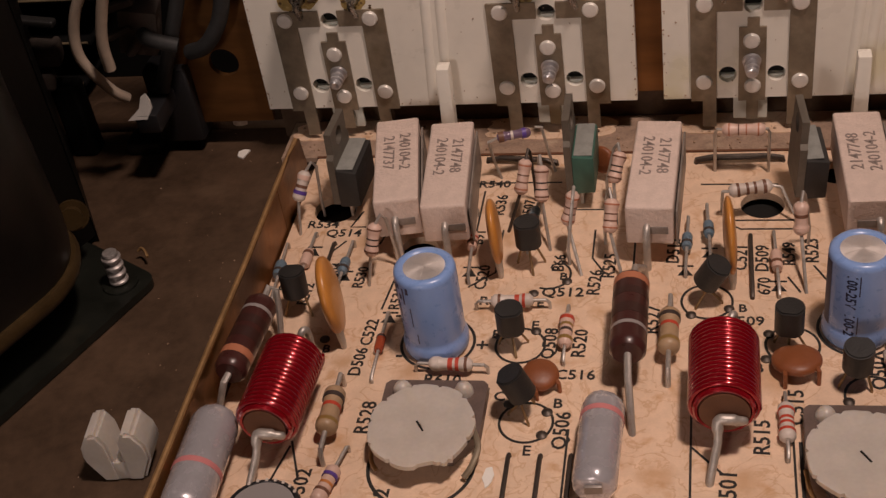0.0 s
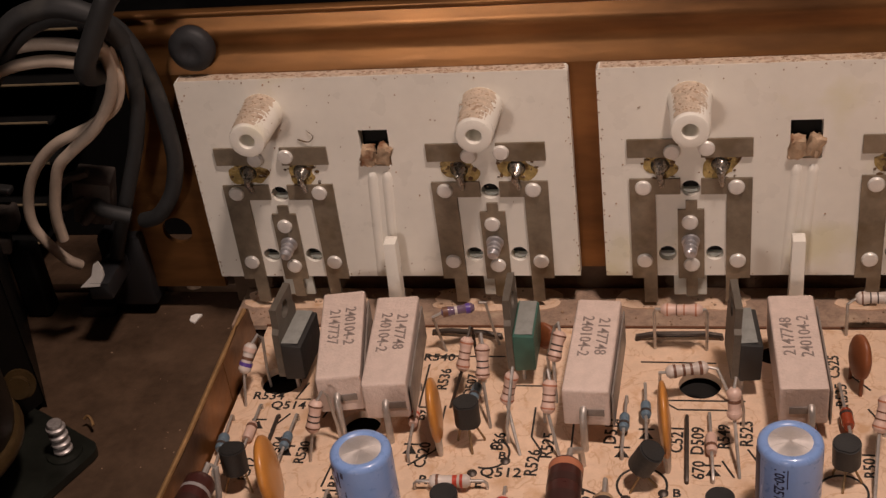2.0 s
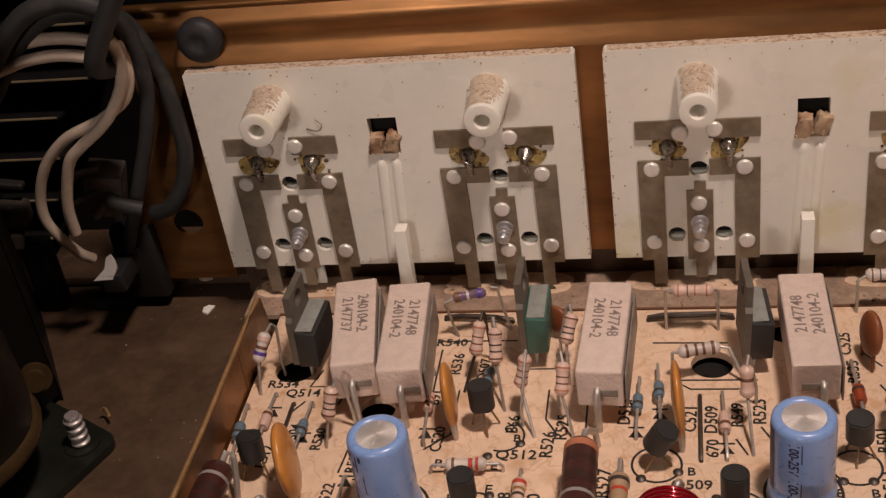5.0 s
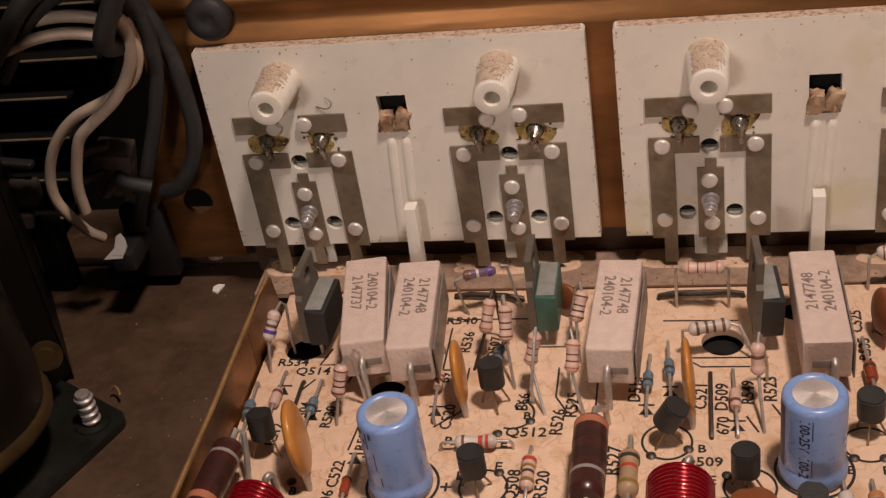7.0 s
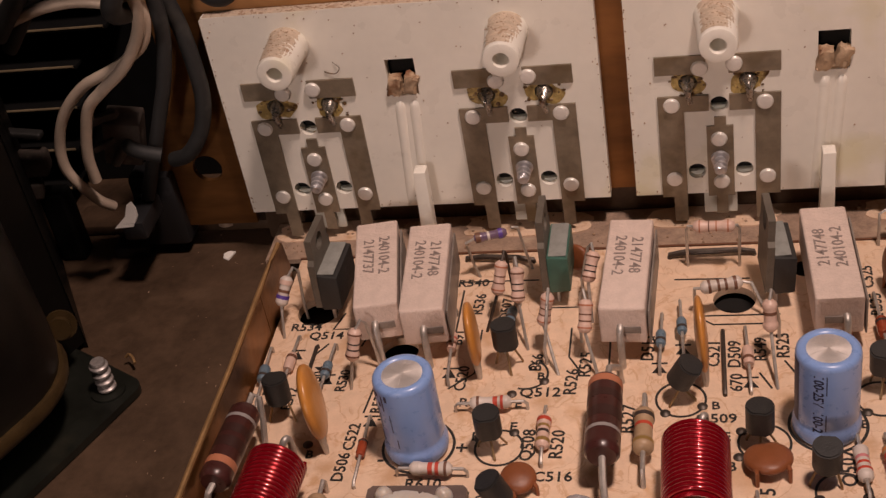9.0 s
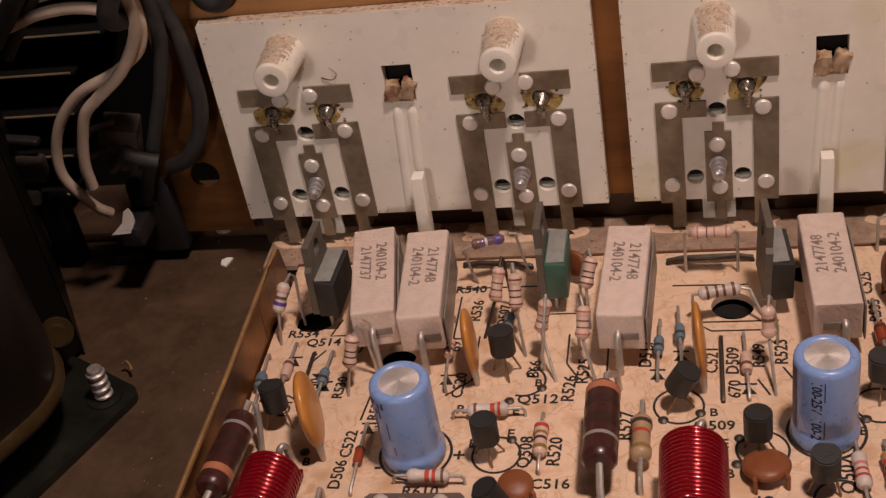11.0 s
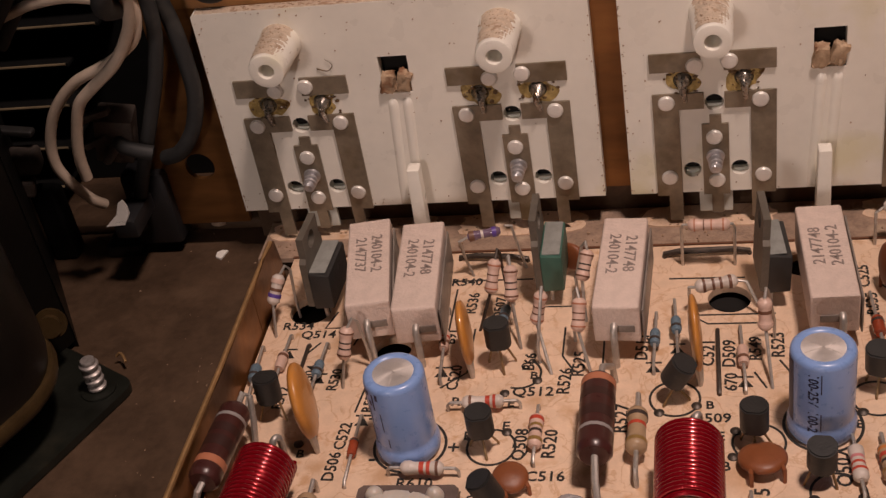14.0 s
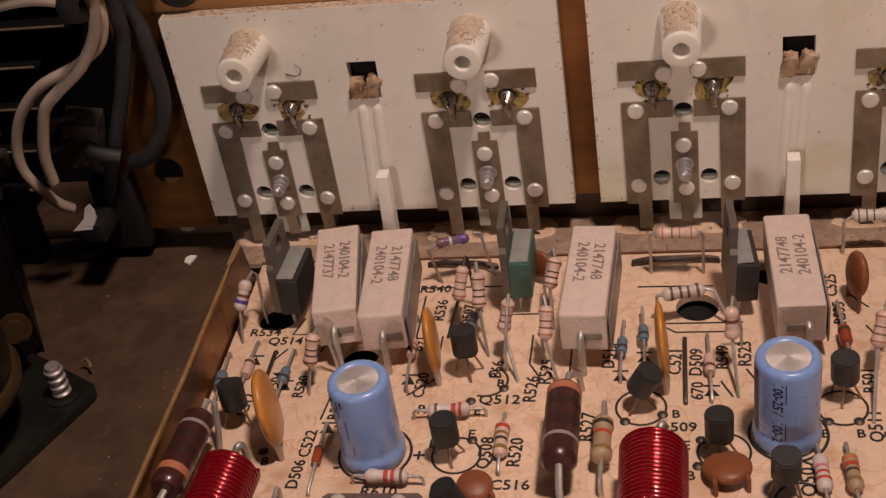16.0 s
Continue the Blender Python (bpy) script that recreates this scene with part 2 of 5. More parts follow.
CLAMP = material("dusty_brown_clamp", (0.075, 0.058, 0.048), 0.7, 0, 0.35, 300, (0.24, 0.19, 0.16), 0.0, 0.3, 1500)
BELL = material("black_bell_cover", (0.006, 0.005, 0.004), 0.38, 0, 0.4, 60, (0.016, 0.011, 0.006), 0.0, 0.1, 900)
FOOT = material("black_green_foot", (0.012, 0.013, 0.010), 0.35, 0, 0.4, 90, (0.03, 0.027, 0.018), 0.0, 0.15, 900)
SCREW = material("worn_zinc_thread", (0.50, 0.46, 0.44), 0.4, 0.6, 0.3, 500, (0.20, 0.13, 0.09), 0.06)

for dull in (BLACKPAINT, CAST, CHASSIS):
    dull.node_tree.nodes["Principled BSDF"].inputs["Specular IOR Level"].default_value = 0.2
brushed = ALU.node_tree
spin = brushed.nodes.new("ShaderNodeTangent")
spin.direction_type, spin.axis = "RADIAL", "Z"
brushed.nodes["Principled BSDF"].inputs["Anisotropic"].default_value = 0.45
brushed.links.new(spin.outputs["Tangent"], brushed.nodes["Principled BSDF"].inputs["Tangent"])

# ---- mesh helpers ----


def V(*p):
    """Millimetres to metres."""
    return Vector(p) * M


def box(bm, c, s, bevel=0.0, m=None, seg=2):
    made = bmesh.ops.create_cube(bm, size=1.0, matrix=Matrix.Translation(V(*c)) @ Matrix.Diagonal((*(V(*s)), 1)))
    vs = made["verts"]
    if bevel:
        es = list({e for v in vs for e in v.link_edges})
        made = bmesh.ops.bevel(bm, geom=es, offset=bevel * M, segments=seg, profile=0.6, affect="EDGES")
        vs = list({v for f in made["faces"] for v in f.verts} | {v for v in vs if v.is_valid})
    if m is not None:
        bmesh.ops.transform(bm, matrix=m, verts=vs)
    return vs


def frame_along(d):
    d = d.normalized()
    up = Vector((0, 0, 1)) if abs(d.z) < 0.9 else Vector((0, 1, 0))
    x = d.cross(up).normalized()
    return x, x.cross(d)


def lathe(bm, a, b, profile, seg=16):
    """Turns (distance along a->b in mm, radius in mm) pairs round the axis from a."""
    d = (V(*b) - V(*a)).normalized()
    x, y = frame_along(d)
    rings = []
    for s, r in profile:
        c = V(*a) + d * s * M
        if r <= 1e-6:
            rings.append([bm.verts.new(c)])
        else:
            rings.append([bm.verts.new(c + (x * math.cos(k * math.tau / seg) + y * math.sin(k * math.tau / seg)) * r * M) for k in range(seg)])
    for p, q in zip(rings, rings[1:]):
        for k in range(seg):
            n = (k + 1) % seg
            if len(p) == 1:
                bm.faces.new((p[0], q[k], q[n]))
            elif len(q) == 1:
                bm.faces.new((p[k], q[0], p[n]))
            else:
                bm.faces.new((p[k], q[k], q[n], p[n]))
    for ring, flip in ((rings[0], True), (rings[-1], False)):
        if len(ring) > 1:
            bm.faces.new(ring if flip else ring[::-1])


def smooth_path(pts, n=6):
    """A Catmull-Rom line through points in mm."""
    p = [Vector(q) for q in pts]
    p = [p[0] * 2 - p[1]] + p + [p[-1] * 2 - p[-2]]
    out = []
    for i in range(1, len(p) - 2):
        for k in range(n):
            t = k / n
            out.append(0.5 * (2 * p[i] + (p[i + 1] - p[i - 1]) * t + (2 * p[i - 1] - 5 * p[i] + 4 * p[i + 1] - p[i + 2]) * t * t + (3 * p[i] - 3 * p[i + 1] + p[i + 2] - p[i - 1]) * t ** 3))
    return [tuple(q) for q in out] + [tuple(p[-2])]


def tube(bm, pts, r, seg=8, caps=True):
    """A round wire of radius r through points in mm."""
    p = [V(*q) for q in pts]
    p = [q for i, q in enumerate(p) if i == 0 or (q - p[i - 1]).length > 1e-6]
    x, _ = frame_along(p[1] - p[0])
    rings = []
    for i, c in enumerate(p):
        d = (p[min(i + 1, len(p) - 1)] - p[max(i - 1, 0)]).normalized()
        x = (x - d * x.dot(d)).normalized()
        y = d.cross(x)
        rr = r(i / (len(p) - 1)) if callable(r) else r
        rings.append([bm.verts.new(c + (x * math.cos(k * math.tau / seg) + y * math.sin(k * math.tau / seg)) * rr * M) for k in range(seg)])
    for a, b in zip(rings, rings[1:]):
        for k in range(seg):
            bm.faces.new((a[k], a[(k + 1) % seg], b[(k + 1) % seg], b[k]))
    if caps:
        bm.faces.new(rings[0][::-1])
        bm.faces.new(rings[-1])


def circle(cx, cy, r, n=24, start=0.0, end=360.0):
    full = abs(end - start) >= 360
    return [(cx + r * math.cos(radians(start + (end - start) * k / (n if full else n - 1))), cy + r * math.sin(radians(start + (end - start) * k / (n if full else n - 1)))) for k in range(n)]


def sheet(bm, outline, holes, z0, z1, turn=None):
    """A plate from an outline with holes, in mm, between two heights; turn maps (x, y, z)."""
    es = []
    for loop in [outline, *holes]:
        vs = [bm.verts.new(V(x, y, z0)) for x, y in loop]
        es += [bm.edges.new((vs[i], vs[(i + 1) % len(vs)])) for i in range(len(vs))]
    made = bmesh.ops.triangle_fill(bm, use_beauty=True, use_dissolve=False, edges=es)
    faces = [g for g in made["geom"] if isinstance(g, bmesh.types.BMFace)]
    ext = bmesh.ops.extrude_face_region(bm, geom=faces)
    vs = [g for g in ext["geom"] if isinstance(g, bmesh.types.BMVert)]
    bmesh.ops.translate(bm, vec=V(0, 0, z1 - z0), verts=vs)
    allv = list({v for e in es for v in e.verts} | set(vs))
    if turn is not None:
        bmesh.ops.transform(bm, matrix=turn, verts=allv)
    bmesh.ops.recalc_face_normals(bm, faces=bm.faces)


def ribbon(bm, pts, w, z=0.02, h=0.06, closed=False):
    """A printed line of width w along points in mm, lying flat."""
    p = [Vector((x, y)) for x, y in pts]
    n = len(p)
    rows = []
    for i, c in enumerate(p):
        a, b = (p[i - 1], p[(i + 1) % n]) if closed else (p[max(i - 1, 0)], p[min(i + 1, n - 1)])
        d = (b - a).normalized()
        s = Vector((-d.y, d.x)) * w / 2
        rows.append([bm.verts.new(V(q.x, q.y, zz)) for q, zz in ((c + s, z), (c + s, z + h), (c - s, z + h), (c - s, z))])
    for i in range(n if closed else n - 1):
        a, b = rows[i], rows[(i + 1) % n]
        for k in range(3):
            bm.faces.new((a[k], a[k + 1], b[k + 1], b[k]))


UPRIGHT = Matrix(((1, 0, 0, 0), (0, 0, -1, 0), (0, 1, 0, 0), (0, 0, 0, 1)))


def finish(name, bm, mat, smooth=40):
    bmesh.ops.recalc_face_normals(bm, faces=bm.faces)
    me = bpy.data.meshes.new(name)
    bm.to_mesh(me)
    bm.free()
    if smooth:
        me.polygons.foreach_set("use_smooth", [True] * len(me.polygons))
        me.set_sharp_from_angle(angle=radians(smooth))
    me.materials.append(mat)
    return me


def part(name, bm, mat, parent, label="", smooth=40):
    ob = new(name, finish(name, bm, mat, smooth))
    ob.parent = parent
    return tagged(ob, label)


def solid(name, bm, mat, label, category, kind="", group="", at=(0, 0, 0), smooth=40):
    ob = new(name, finish(name, bm, mat, smooth))
    ob.location = V(*at)
    return tagged(ob, label, category, group, kind)


def thing(name, at, label, category, group="", turn=0.0, kind=""):
    ob = new(name)
    ob.empty_display_size = 0.004
    ob.matrix_basis = Matrix.Translation(V(*at)) @ pose(0, 0, 0, 0, 0, turn)
    return tagged(ob, label, category, group, kind)


def B():
    return bmesh.new()


def text_mesh(body, size, wide=1.0, bold=0.0):
    """The built-in font's letters as a flat mesh, size in mm."""
    cu = bpy.data.curves.new("print", "FONT")
    cu.body, cu.size, cu.extrude, cu.offset, cu.resolution_u = body, size * M, 0.00003, bold * M, 2
    cu.align_x, cu.align_y = "CENTER", "CENTER"
    ob = new("print", cu)
    bpy.context.view_layer.update()
    me = bpy.data.meshes.new_from_object(ob.evaluated_get(bpy.context.evaluated_depsgraph_get()))
    bpy.data.objects.remove(ob)
    for v in me.vertices:
        v.co.x *= wide
    return me


def lettering(name, body, size, mat, parent, m, wide=1.0, label="", bold=0.05):
    me = text_mesh(body, size, wide, bold)
    me.materials.clear()
    me.materials.append(mat)
    ob = new(name, me)
    ob.parent = parent
    ob.matrix_basis = m
    return tagged(ob, label)


# ---- chassis ----
bm = B()
box(bm, (60, 60, -5), (620, 560, 2))
chassis_floor = solid("floor", bm, CHASSIS, "dusty brown-painted steel chassis floor plate", "chassis floor", "structure")
for name, c, s in (("wall_front", (60, -220, 40), (620, 2, 92)), ("wall_right", (370, 60, 40), (2, 560, 92))):
    bm = B()
    box(bm, c, s)
    solid(name, bm, CHASSIS, "plain brown steel chassis side wall", "chassis wall", "structure")

# copper back panel with its hole, folded at the top
PANEL_Y = 205.6
panel = thing("wall_back", (0, PANEL_Y, 0), "copper-plated steel rear chassis panel with folded rim", "chassis panel", kind="structure")
bm = B()
sheet(bm, [(-57, 2.6), (-38.5, 2.6), (-38.5, 7.5), (360, 7.5), (360, 53.0), (-49, 53.0), (-49, 40), (-57, 22)], [circle(-46.2, 17.0, 3.2)], 0, 1.2, UPRIGHT)
part("sheet", bm, COPPER, panel)
bm = B()
tube(bm, [(-60, 0.2, 65.0), (360, 0.2, 65.0)], 0.9, 10)
part("folded_rim", bm, COPPER, panel, "bright worn folded rim")
bm = B()
bend = [(53.0, 0.0), (54.6, 0.35), (56.2, 0.9), (57.8, 1.25), (59.0, 1.05), (60.2, 0.55), (61.2, 0.45), (62.4, 0.9), (63.6, 1.5), (64.6, 1.7)]
rows = [[bm.verts.new(V(x, y - 1.2 + d, z)) for d in (0.0, 1.2)] for x in (-49, 360) for z, y in bend]
n = len(bend)
for k in range(n - 1):
    for d in (0, 1):
        bm.faces.new((rows[k][d], rows[k + 1][d], rows[n + k + 1][d], rows[n + k][d]))
for e in (0, n):
    for k in range(n - 1):
        bm.faces.new((rows[e + k][0], rows[e + k + 1][0], rows[e + k + 1][1], rows[e + k][1]))
part("pressed_bend", bm, COPPER, panel, "shallow pressed bends along the top", 80)
# added bar, stops lit surfaces behind from showing through the gap
bm = B()
box(bm, (161, 3.0, 1.7), (398, 1.2, 11.4))
part("gap_bar", bm, CHASSIS, panel, "added brown bar that closes the gap below the panel")
bm = B()
box(bm, (-62, 9.6, -2.6), (48, 9.0, 2.6), 0.8)
part("foot_flange", bm, CHASSIS, panel, "dusty brown foot flange")
for fx in (-66, -57.5, -49):
    bm = B()
    lathe(bm, (fx, 6.6, -2.4), (fx, 6.6, 9), [(0, 2.3), (0.9, 2.2), (1.5, 1.5), (1.6, 0)], 16)
    part("flange_boss", bm, STRIP, panel, "dusty raised boss")
# dark heat sink behind the panel's end
sink = thing("heat_sink", (-100, 232, -4), "black finned heat sink in the shade behind cables", "heat sink")
bm = B()
box(bm, (60, 4, 48), (330, 3, 96))
part("back_plate", bm, CAST, sink)
for z, x1 in ((6.0, 11.5), (16.5, 16), (27.4, 20), (37.6, 22.6), (46.8, 32.6), (59.4, 35.8), (70.0, 36), (80.5, 36), (90.5, 36)):
    bm = B()
    box(bm, (x1 / 2 - 24, -3.6, z), (x1 + 48, 13, 1.0), 0.3)
    fin = part("fin", bm, CAST, sink)
    # painted glint along the fin's front edge
    bm = B()
    tube(bm, [(-46, -10.15, z + 0.3), (x1 - 0.6, -10.15, z + 0.3)], 0.32, 8)
    part("bright_edge", bm, SINKEDGE, fin, "fin edge painted pale for the light it catches")
bm = B()
box(bm, (-50, -60, 40), (3, 150, 90))
part("side_plate", bm, CAST, sink)

# rubber foot bolt on the panel
knob = thing("rubber_grommet", (-33.2, PANEL_Y - 1.2, 58.6), "round black rubber grommet on the copper panel", "grommet")
bm = B()
lathe(bm, (0, 0.4, 0), (0, -5, 0), [(0, 4.5), (1.4, 4.5), (2.2, 4.0), (2.7, 2.8), (2.5, 1.6), (2.0, 0)], 28)
part("dome", bm, RUBBER, knob)

# ---- circuit board ----
board = thing("circuit_board", (0, 0, 0), "cream lacquered circuit board with black printed legends and flux stains", "circuit board")
bm = B()
sheet(bm, [(-26.8, 30), (300, 30), (300, 193.7), (-26.8, 193.7)], [circle(-19.2, 176.7, 4.2, 32), circle(-0.6, 164.6, 3.6, 28), circle(61.0, 177.0, 3.9, 32), circle(74.6, 186.6, 3.4, 28)], -1.6, 0)
part("base_sheet", bm, BOARD, board, smooth=0)
# added sheet: its black paints the shade seen through the board holes
bm = B()
box(bm, (136, 112, -3.3), (320, 158, 0.4))
part("hole_shade_sheet", bm, HOLE, board, "added black sheet that darkens the board holes")
bm = B()
box(bm, (136, 194.05, -0.55), (326, 0.5, 1.6))
part("red_edge", bm, CORE, board, "dark red-brown cut edge")

strip = thing("terminal_board", (0, 0, 0), "dusty brown strip with cream solder lands under the terminals", "circuit board")
bm = B()
sheet(bm, [(-35, 194.5), (300, 194.5), (300, 207.5), (-35, 207.5)], [], -1.4, -0.3)
part("base_sheet", bm, STRIP, strip, smooth=0)


def land(x0, x1, y0, y1, seed):
    rnd = random.Random(seed)
    bm = B()
    out = []
    n = 30
    cx, cy, hx, hy = (x0 + x1) / 2, (y0 + y1) / 2, (x1 - x0) / 2, (y1 - y0) / 2
    for k in range(n):
        a = k * math.tau / n
        c, s = math.cos(a), math.sin(a)
        q = (abs(c) ** 5 + abs(s) ** 5) ** -0.2
        j = 1 + rnd.uniform(-0.05, 0.05)
        out.append((cx + hx * c * q * j, cy + hy * s * q * j))
    sheet(bm, out, [], -0.3, -0.1)
    part("cream_land", bm, BOARD, strip, "cream bare land")


for k, (a, b, c, d) in enumerate([(-33.8, -8.0, 200.4, 207.4), (7.2, 33.2, 199.6, 207.4), (45.0, 70.5, 200.2, 207.4), (87.4, 114, 200.2, 207.4), (-3.5, 1.8, 204.4, 207.4)]):
    land(a, b, c, d, k)

# copper wall along the board's edge
screen = thing("copper_screen", (-28.2, 0, 0), "bent copper screening strip along the board edge", "screening strip")
SIDE = Matrix(((0, 0, 1, 0), (1, 0, 0, 0), (0, 1, 0, 0), (0, 0, 0, 1)))
for nm, pts in (("strip", [(20, -4), (170, -4), (170, 9.6), (150, 9.1), (128, 9.4), (90, 9.0), (20, 9.2)]), ("corner_tab", [(170.2, -4), (188.5, -4), (188.3, 3.5), (187.2, 9.6), (180.5, 10.2), (170.2, 9.6)])):
    bm = B()
    sheet(bm, pts, [], 0, 0.9, SIDE)
    part(nm, bm, COPPER, screen)
bm = B()
tube(bm, [(0.3, y, z + 0.1) for y, z in ((20, 9.2), (90, 9.0), (128, 9.4), (150, 9.1), (170, 9.6), (186.5, 9.7))], 0.5, 8)
part("bright_edge", bm, GOLDEN, screen, "bright worn upper edge")
bm = B()
sheet(bm, [(-6.0, 20), (-0.05, 20), (-0.05, 170), (-6.0, 170)], [], -4.0, -3.4)
part("foot_flange", bm, CHASSIS, screen, "painted foot flange")

# printed legends: text, x, y, size, turn
LEGENDS = [
    ("R534", -20.6, 171.9, 3.0, 0), ("Q514", -16.0, 169.3, 3.0, 0), ("R540", 11.0, 184.1, 3.0, 0), ("Q512", 26.8, 152.7, 3.2, 0),
    ("R522", 15.6, 150.4, 3.0, 0), ("C516", 30.5, 132.7, 3.0, 0), ("R610", 9.0, 131.1, 3.0, 0), ("+", 14.5, 139.2, 4.0, 0), ("-", 0.8, 136.8, 4.0, 0), ("Q509", 57.0, 145.8, 3.0, 0),
    ("E", 22.9, 144.3, 2.8, 0), ("B", 16.6, 142.0, 2.8, 0), ("C", 18.9, 127.6, 2.8, 0), ("B", 28.3, 126.3, 2.8, 0),
    ("E", 24.4, 116.3, 2.8, 0), ("B", 26.6, 156.9, 2.6, 0), ("C", 24.9, 159.4, 2.6, 0), ("E", 23.2, 149.9, 2.6, 0),
    ("E", 58.6, 141.6, 2.8, 0), ("B", 59.2, 134.9, 2.8, 0), ("B", 57.0, 148.9, 2.6, 0), ("B", -12.2, 137.9, 2.6, 0),
    ("E", 80.6, 144.2, 2.6, 0), ("B", 86.2, 144.2, 2.6, 0),
]
UPRIGHTS = [
    ("R528", -2.0, 122.4, 3.4), ("D506", -5.9, 135.0, 3.0), ("C522", -5.4, 142.2, 3.0), ("R520", 30.8, 140.1, 3.2), ("Q508", 25.8, 140.0, 3.2),
    ("Q506", 29.4, 120.7, 3.4), ("R526", 32.2, 155.4, 3.2), ("R525", 34.5, 159.9, 3.2), ("R527", 42.4, 146.0, 3.3), ("C521", 57.0, 162.2, 3.2),
    ("D509", 60.6, 161.9, 3.2), ("R523", 69.0, 164.0, 3.2), ("C515", 64.6, 126.7, 3.4), ("R515", 59.4, 120.4, 3.4), ("Q507", 77.3, 134.6, 3.4),
    ("501", 54.4, 111.1, 3.6), ("D511", 45.5, 164.1, 3.2), ("R536", 13.0, 177.6, 3.0), ("B66", 25.6, 160.6, 3.0), ("R535", 85.9, 174.6, 3.0),
    ("C525", 85.2, 182.6, 3.0), ("Q511", 88.7, 146.0, 3.2), ("D507", 18.4, 176.0, 2.8), ("R530", -10.0, 156.6, 2.8), ("R531", -2.2, 150.9, 2.8),
    ("502", -9.4, 108.9, 3.4), ("C520", 12.3, 156.7, 3.0), ("670", 60.7, 154.6, 3.0), ("R549", 65.1, 163.1, 3.0), ("D508", -23.6, 156.0, 2.8),
    ("B91", 10.2, 168.0, 2.8), ("D504", -15.2, 157.5, 2.8), ("R512", -19.2, 152.0, 2.8), ("R501", 88.9, 156.8, 3.0), ("4", -5.7, 107.0, 3.4), ("2", 3.6, 107.2, 3.4),
]
for body, x, y, size, turn in LEGENDS:
    lettering("legend", body, size, INK, board, pose(x * M, y * M, 0.00006, 0, 0, turn), 1.0)
for body, x, y, size in UPRIGHTS:
    lettering("legend", body, size, INK, board, pose(x * M, y * M, 0.00006, 0, 0, 88), 1.0)


def outline(pts, w=0.42, closed=False):
    bm = B()
    ribbon(bm, pts, w, closed=closed)
    part("printed_line", bm, INK, board, smooth=0)


for cx, cy, r in ((20.9, 139.4, 4.1), (23.7, 122.2, 4.2), (51.2, 150.6, 4.2), (64.6, 140.2, 4.2), (76.0, 129.3, 4.2), (83.9, 150.2, 4.0)):
    outline(circle(cx, cy, r, 36), closed=True)
outline(circle(24.0, 157.5, 3.8, 24, -110, 60))
outline(circle(6.9, 139.9, 6.2, 44), 0.5, True)
outline(circle(74.9, 144.2, 6.2, 44), 0.5, True)
for cx, cy in ((8.6, 117.0), (73.0, 113.6)):
    outline([(cx - 8.2, cy + 6), (cx - 8.2, cy - 4)] + circle(cx, cy - 4.2, 8.2, 24, 180, 360) + [(cx + 8.2, cy + 12.4), (cx + 4, cy + 12.4)], 0.55)
for pts in ([(48.9, 128), (48.9, 100)], [(63.8, 126), (63.8, 100)], [(49, 118), (53.5, 113)], [(-13, 117), (-10, 109)], [(-13, 116), (-15, 106)],
            [(14.4, 170), (14.4, 158), (10, 154)], [(28.8, 176), (33.2, 176), (33.2, 180)], [(26.2, 180), (26.2, 176), (29, 176)], [(31.3, 170), (31.3, 162), (33.6, 158)],
            [(54, 172.5), (69, 172.5)], [(54, 172.5), (57, 170), (66, 170)], [(50, 183.4), (64, 183.2)], [(8, 184.6), (24, 184.6)], [(9.4, 182), (9.4, 166)],
            [(-17, 164), (-15, 167)], [(-13.5, 176), (-15, 171.2), (-12, 171.2)], [(-3, 162), (-4.5, 148)], [(-7.4, 170), (-8.4, 166)], [(38.6, 168), (38.6, 152)],
            [(46.2, 166.5), (48, 163)], [(69, 160), (71, 156)], [(64.6, 157), (66.5, 153)], [(78.5, 150), (80, 162), (77.5, 165)], [(88, 180), (91, 176)],
            [(90, 171), (92, 167), (100, 167)], [(30.4, 121), (30.4, 100)], [(-1.6, 146.4), (1.6, 146.4)]):
    outline(pts, 0.36)


def diode_mark(x, y):
    bm = B()
    sheet(bm, [(x - 1.3, y - 1.3), (x + 1.3, y - 1.3), (x, y + 0.9)], [], 0.02, 0.08)
    box(bm, (x, y + 1.2, 0.05), (2.8, 0.4, 0.06))
    part("diode_symbol", bm, INK, board, smooth=0)


for x, y in ((-2.7, 146.0), (-20.6, 164.0), (9.8, 158.2), (47.5, 158.6), (51.6, 163.4), (63.0, 154.6), (-13.2, 157.0), (79.8, 163.0)):
    diode_mark(x, y)


def pad(x, y, r=0.9):
    bm = B()
    lathe(bm, (x, y, 0.0), (x, y, 1), [(0, r), (0.18, r), (0.5, r * 0.5), (0.55, 0)], 12)
    part("eyelet", bm, DARKLEAD, board, "dark eyelet")


for x, y in ((26.8, 124.4), (26.4, 119.6), (20.6, 126.0), (23.2, 142.9), (17.3, 141.5), (21.8, 152.4), (27.3, 155.6), (61.0, 142.8), (60.4, 137.0), (48.6, 147.2), (54.8, 148.8),
             (72.3, 128.0), (79.6, 128.4), (81.4, 147.0), (86.2, 147.0), (-13.0, 140.3)):
    pad(x, y)

# small dark specks and a white flake
bm = B()
sheet(bm, [(18.7, 112.6), (19.6, 112.9), (20.1, 111.4), (19.9, 110.2), (19.5, 109.2), (19.0, 108.7), (18.8, 109.6), (18.3, 110.6)], [], 0.03, 0.2)
solid("paint_flake", bm, FLAKE, "small white paint flake lying on the board", "paint flake")
bm = B()
sheet(bm, [(-47.0, 200.4), (-45.6, 199.6), (-44.8, 202.6), (-46.2, 202.8), (-47.2, 202.0)], [], -3.95, -3.6)
solid("paint_chip", bm, FLAKE, "small pale paint chip lying on the chassis floor", "paint chip")
rnd = random.Random(4)
bm = B()
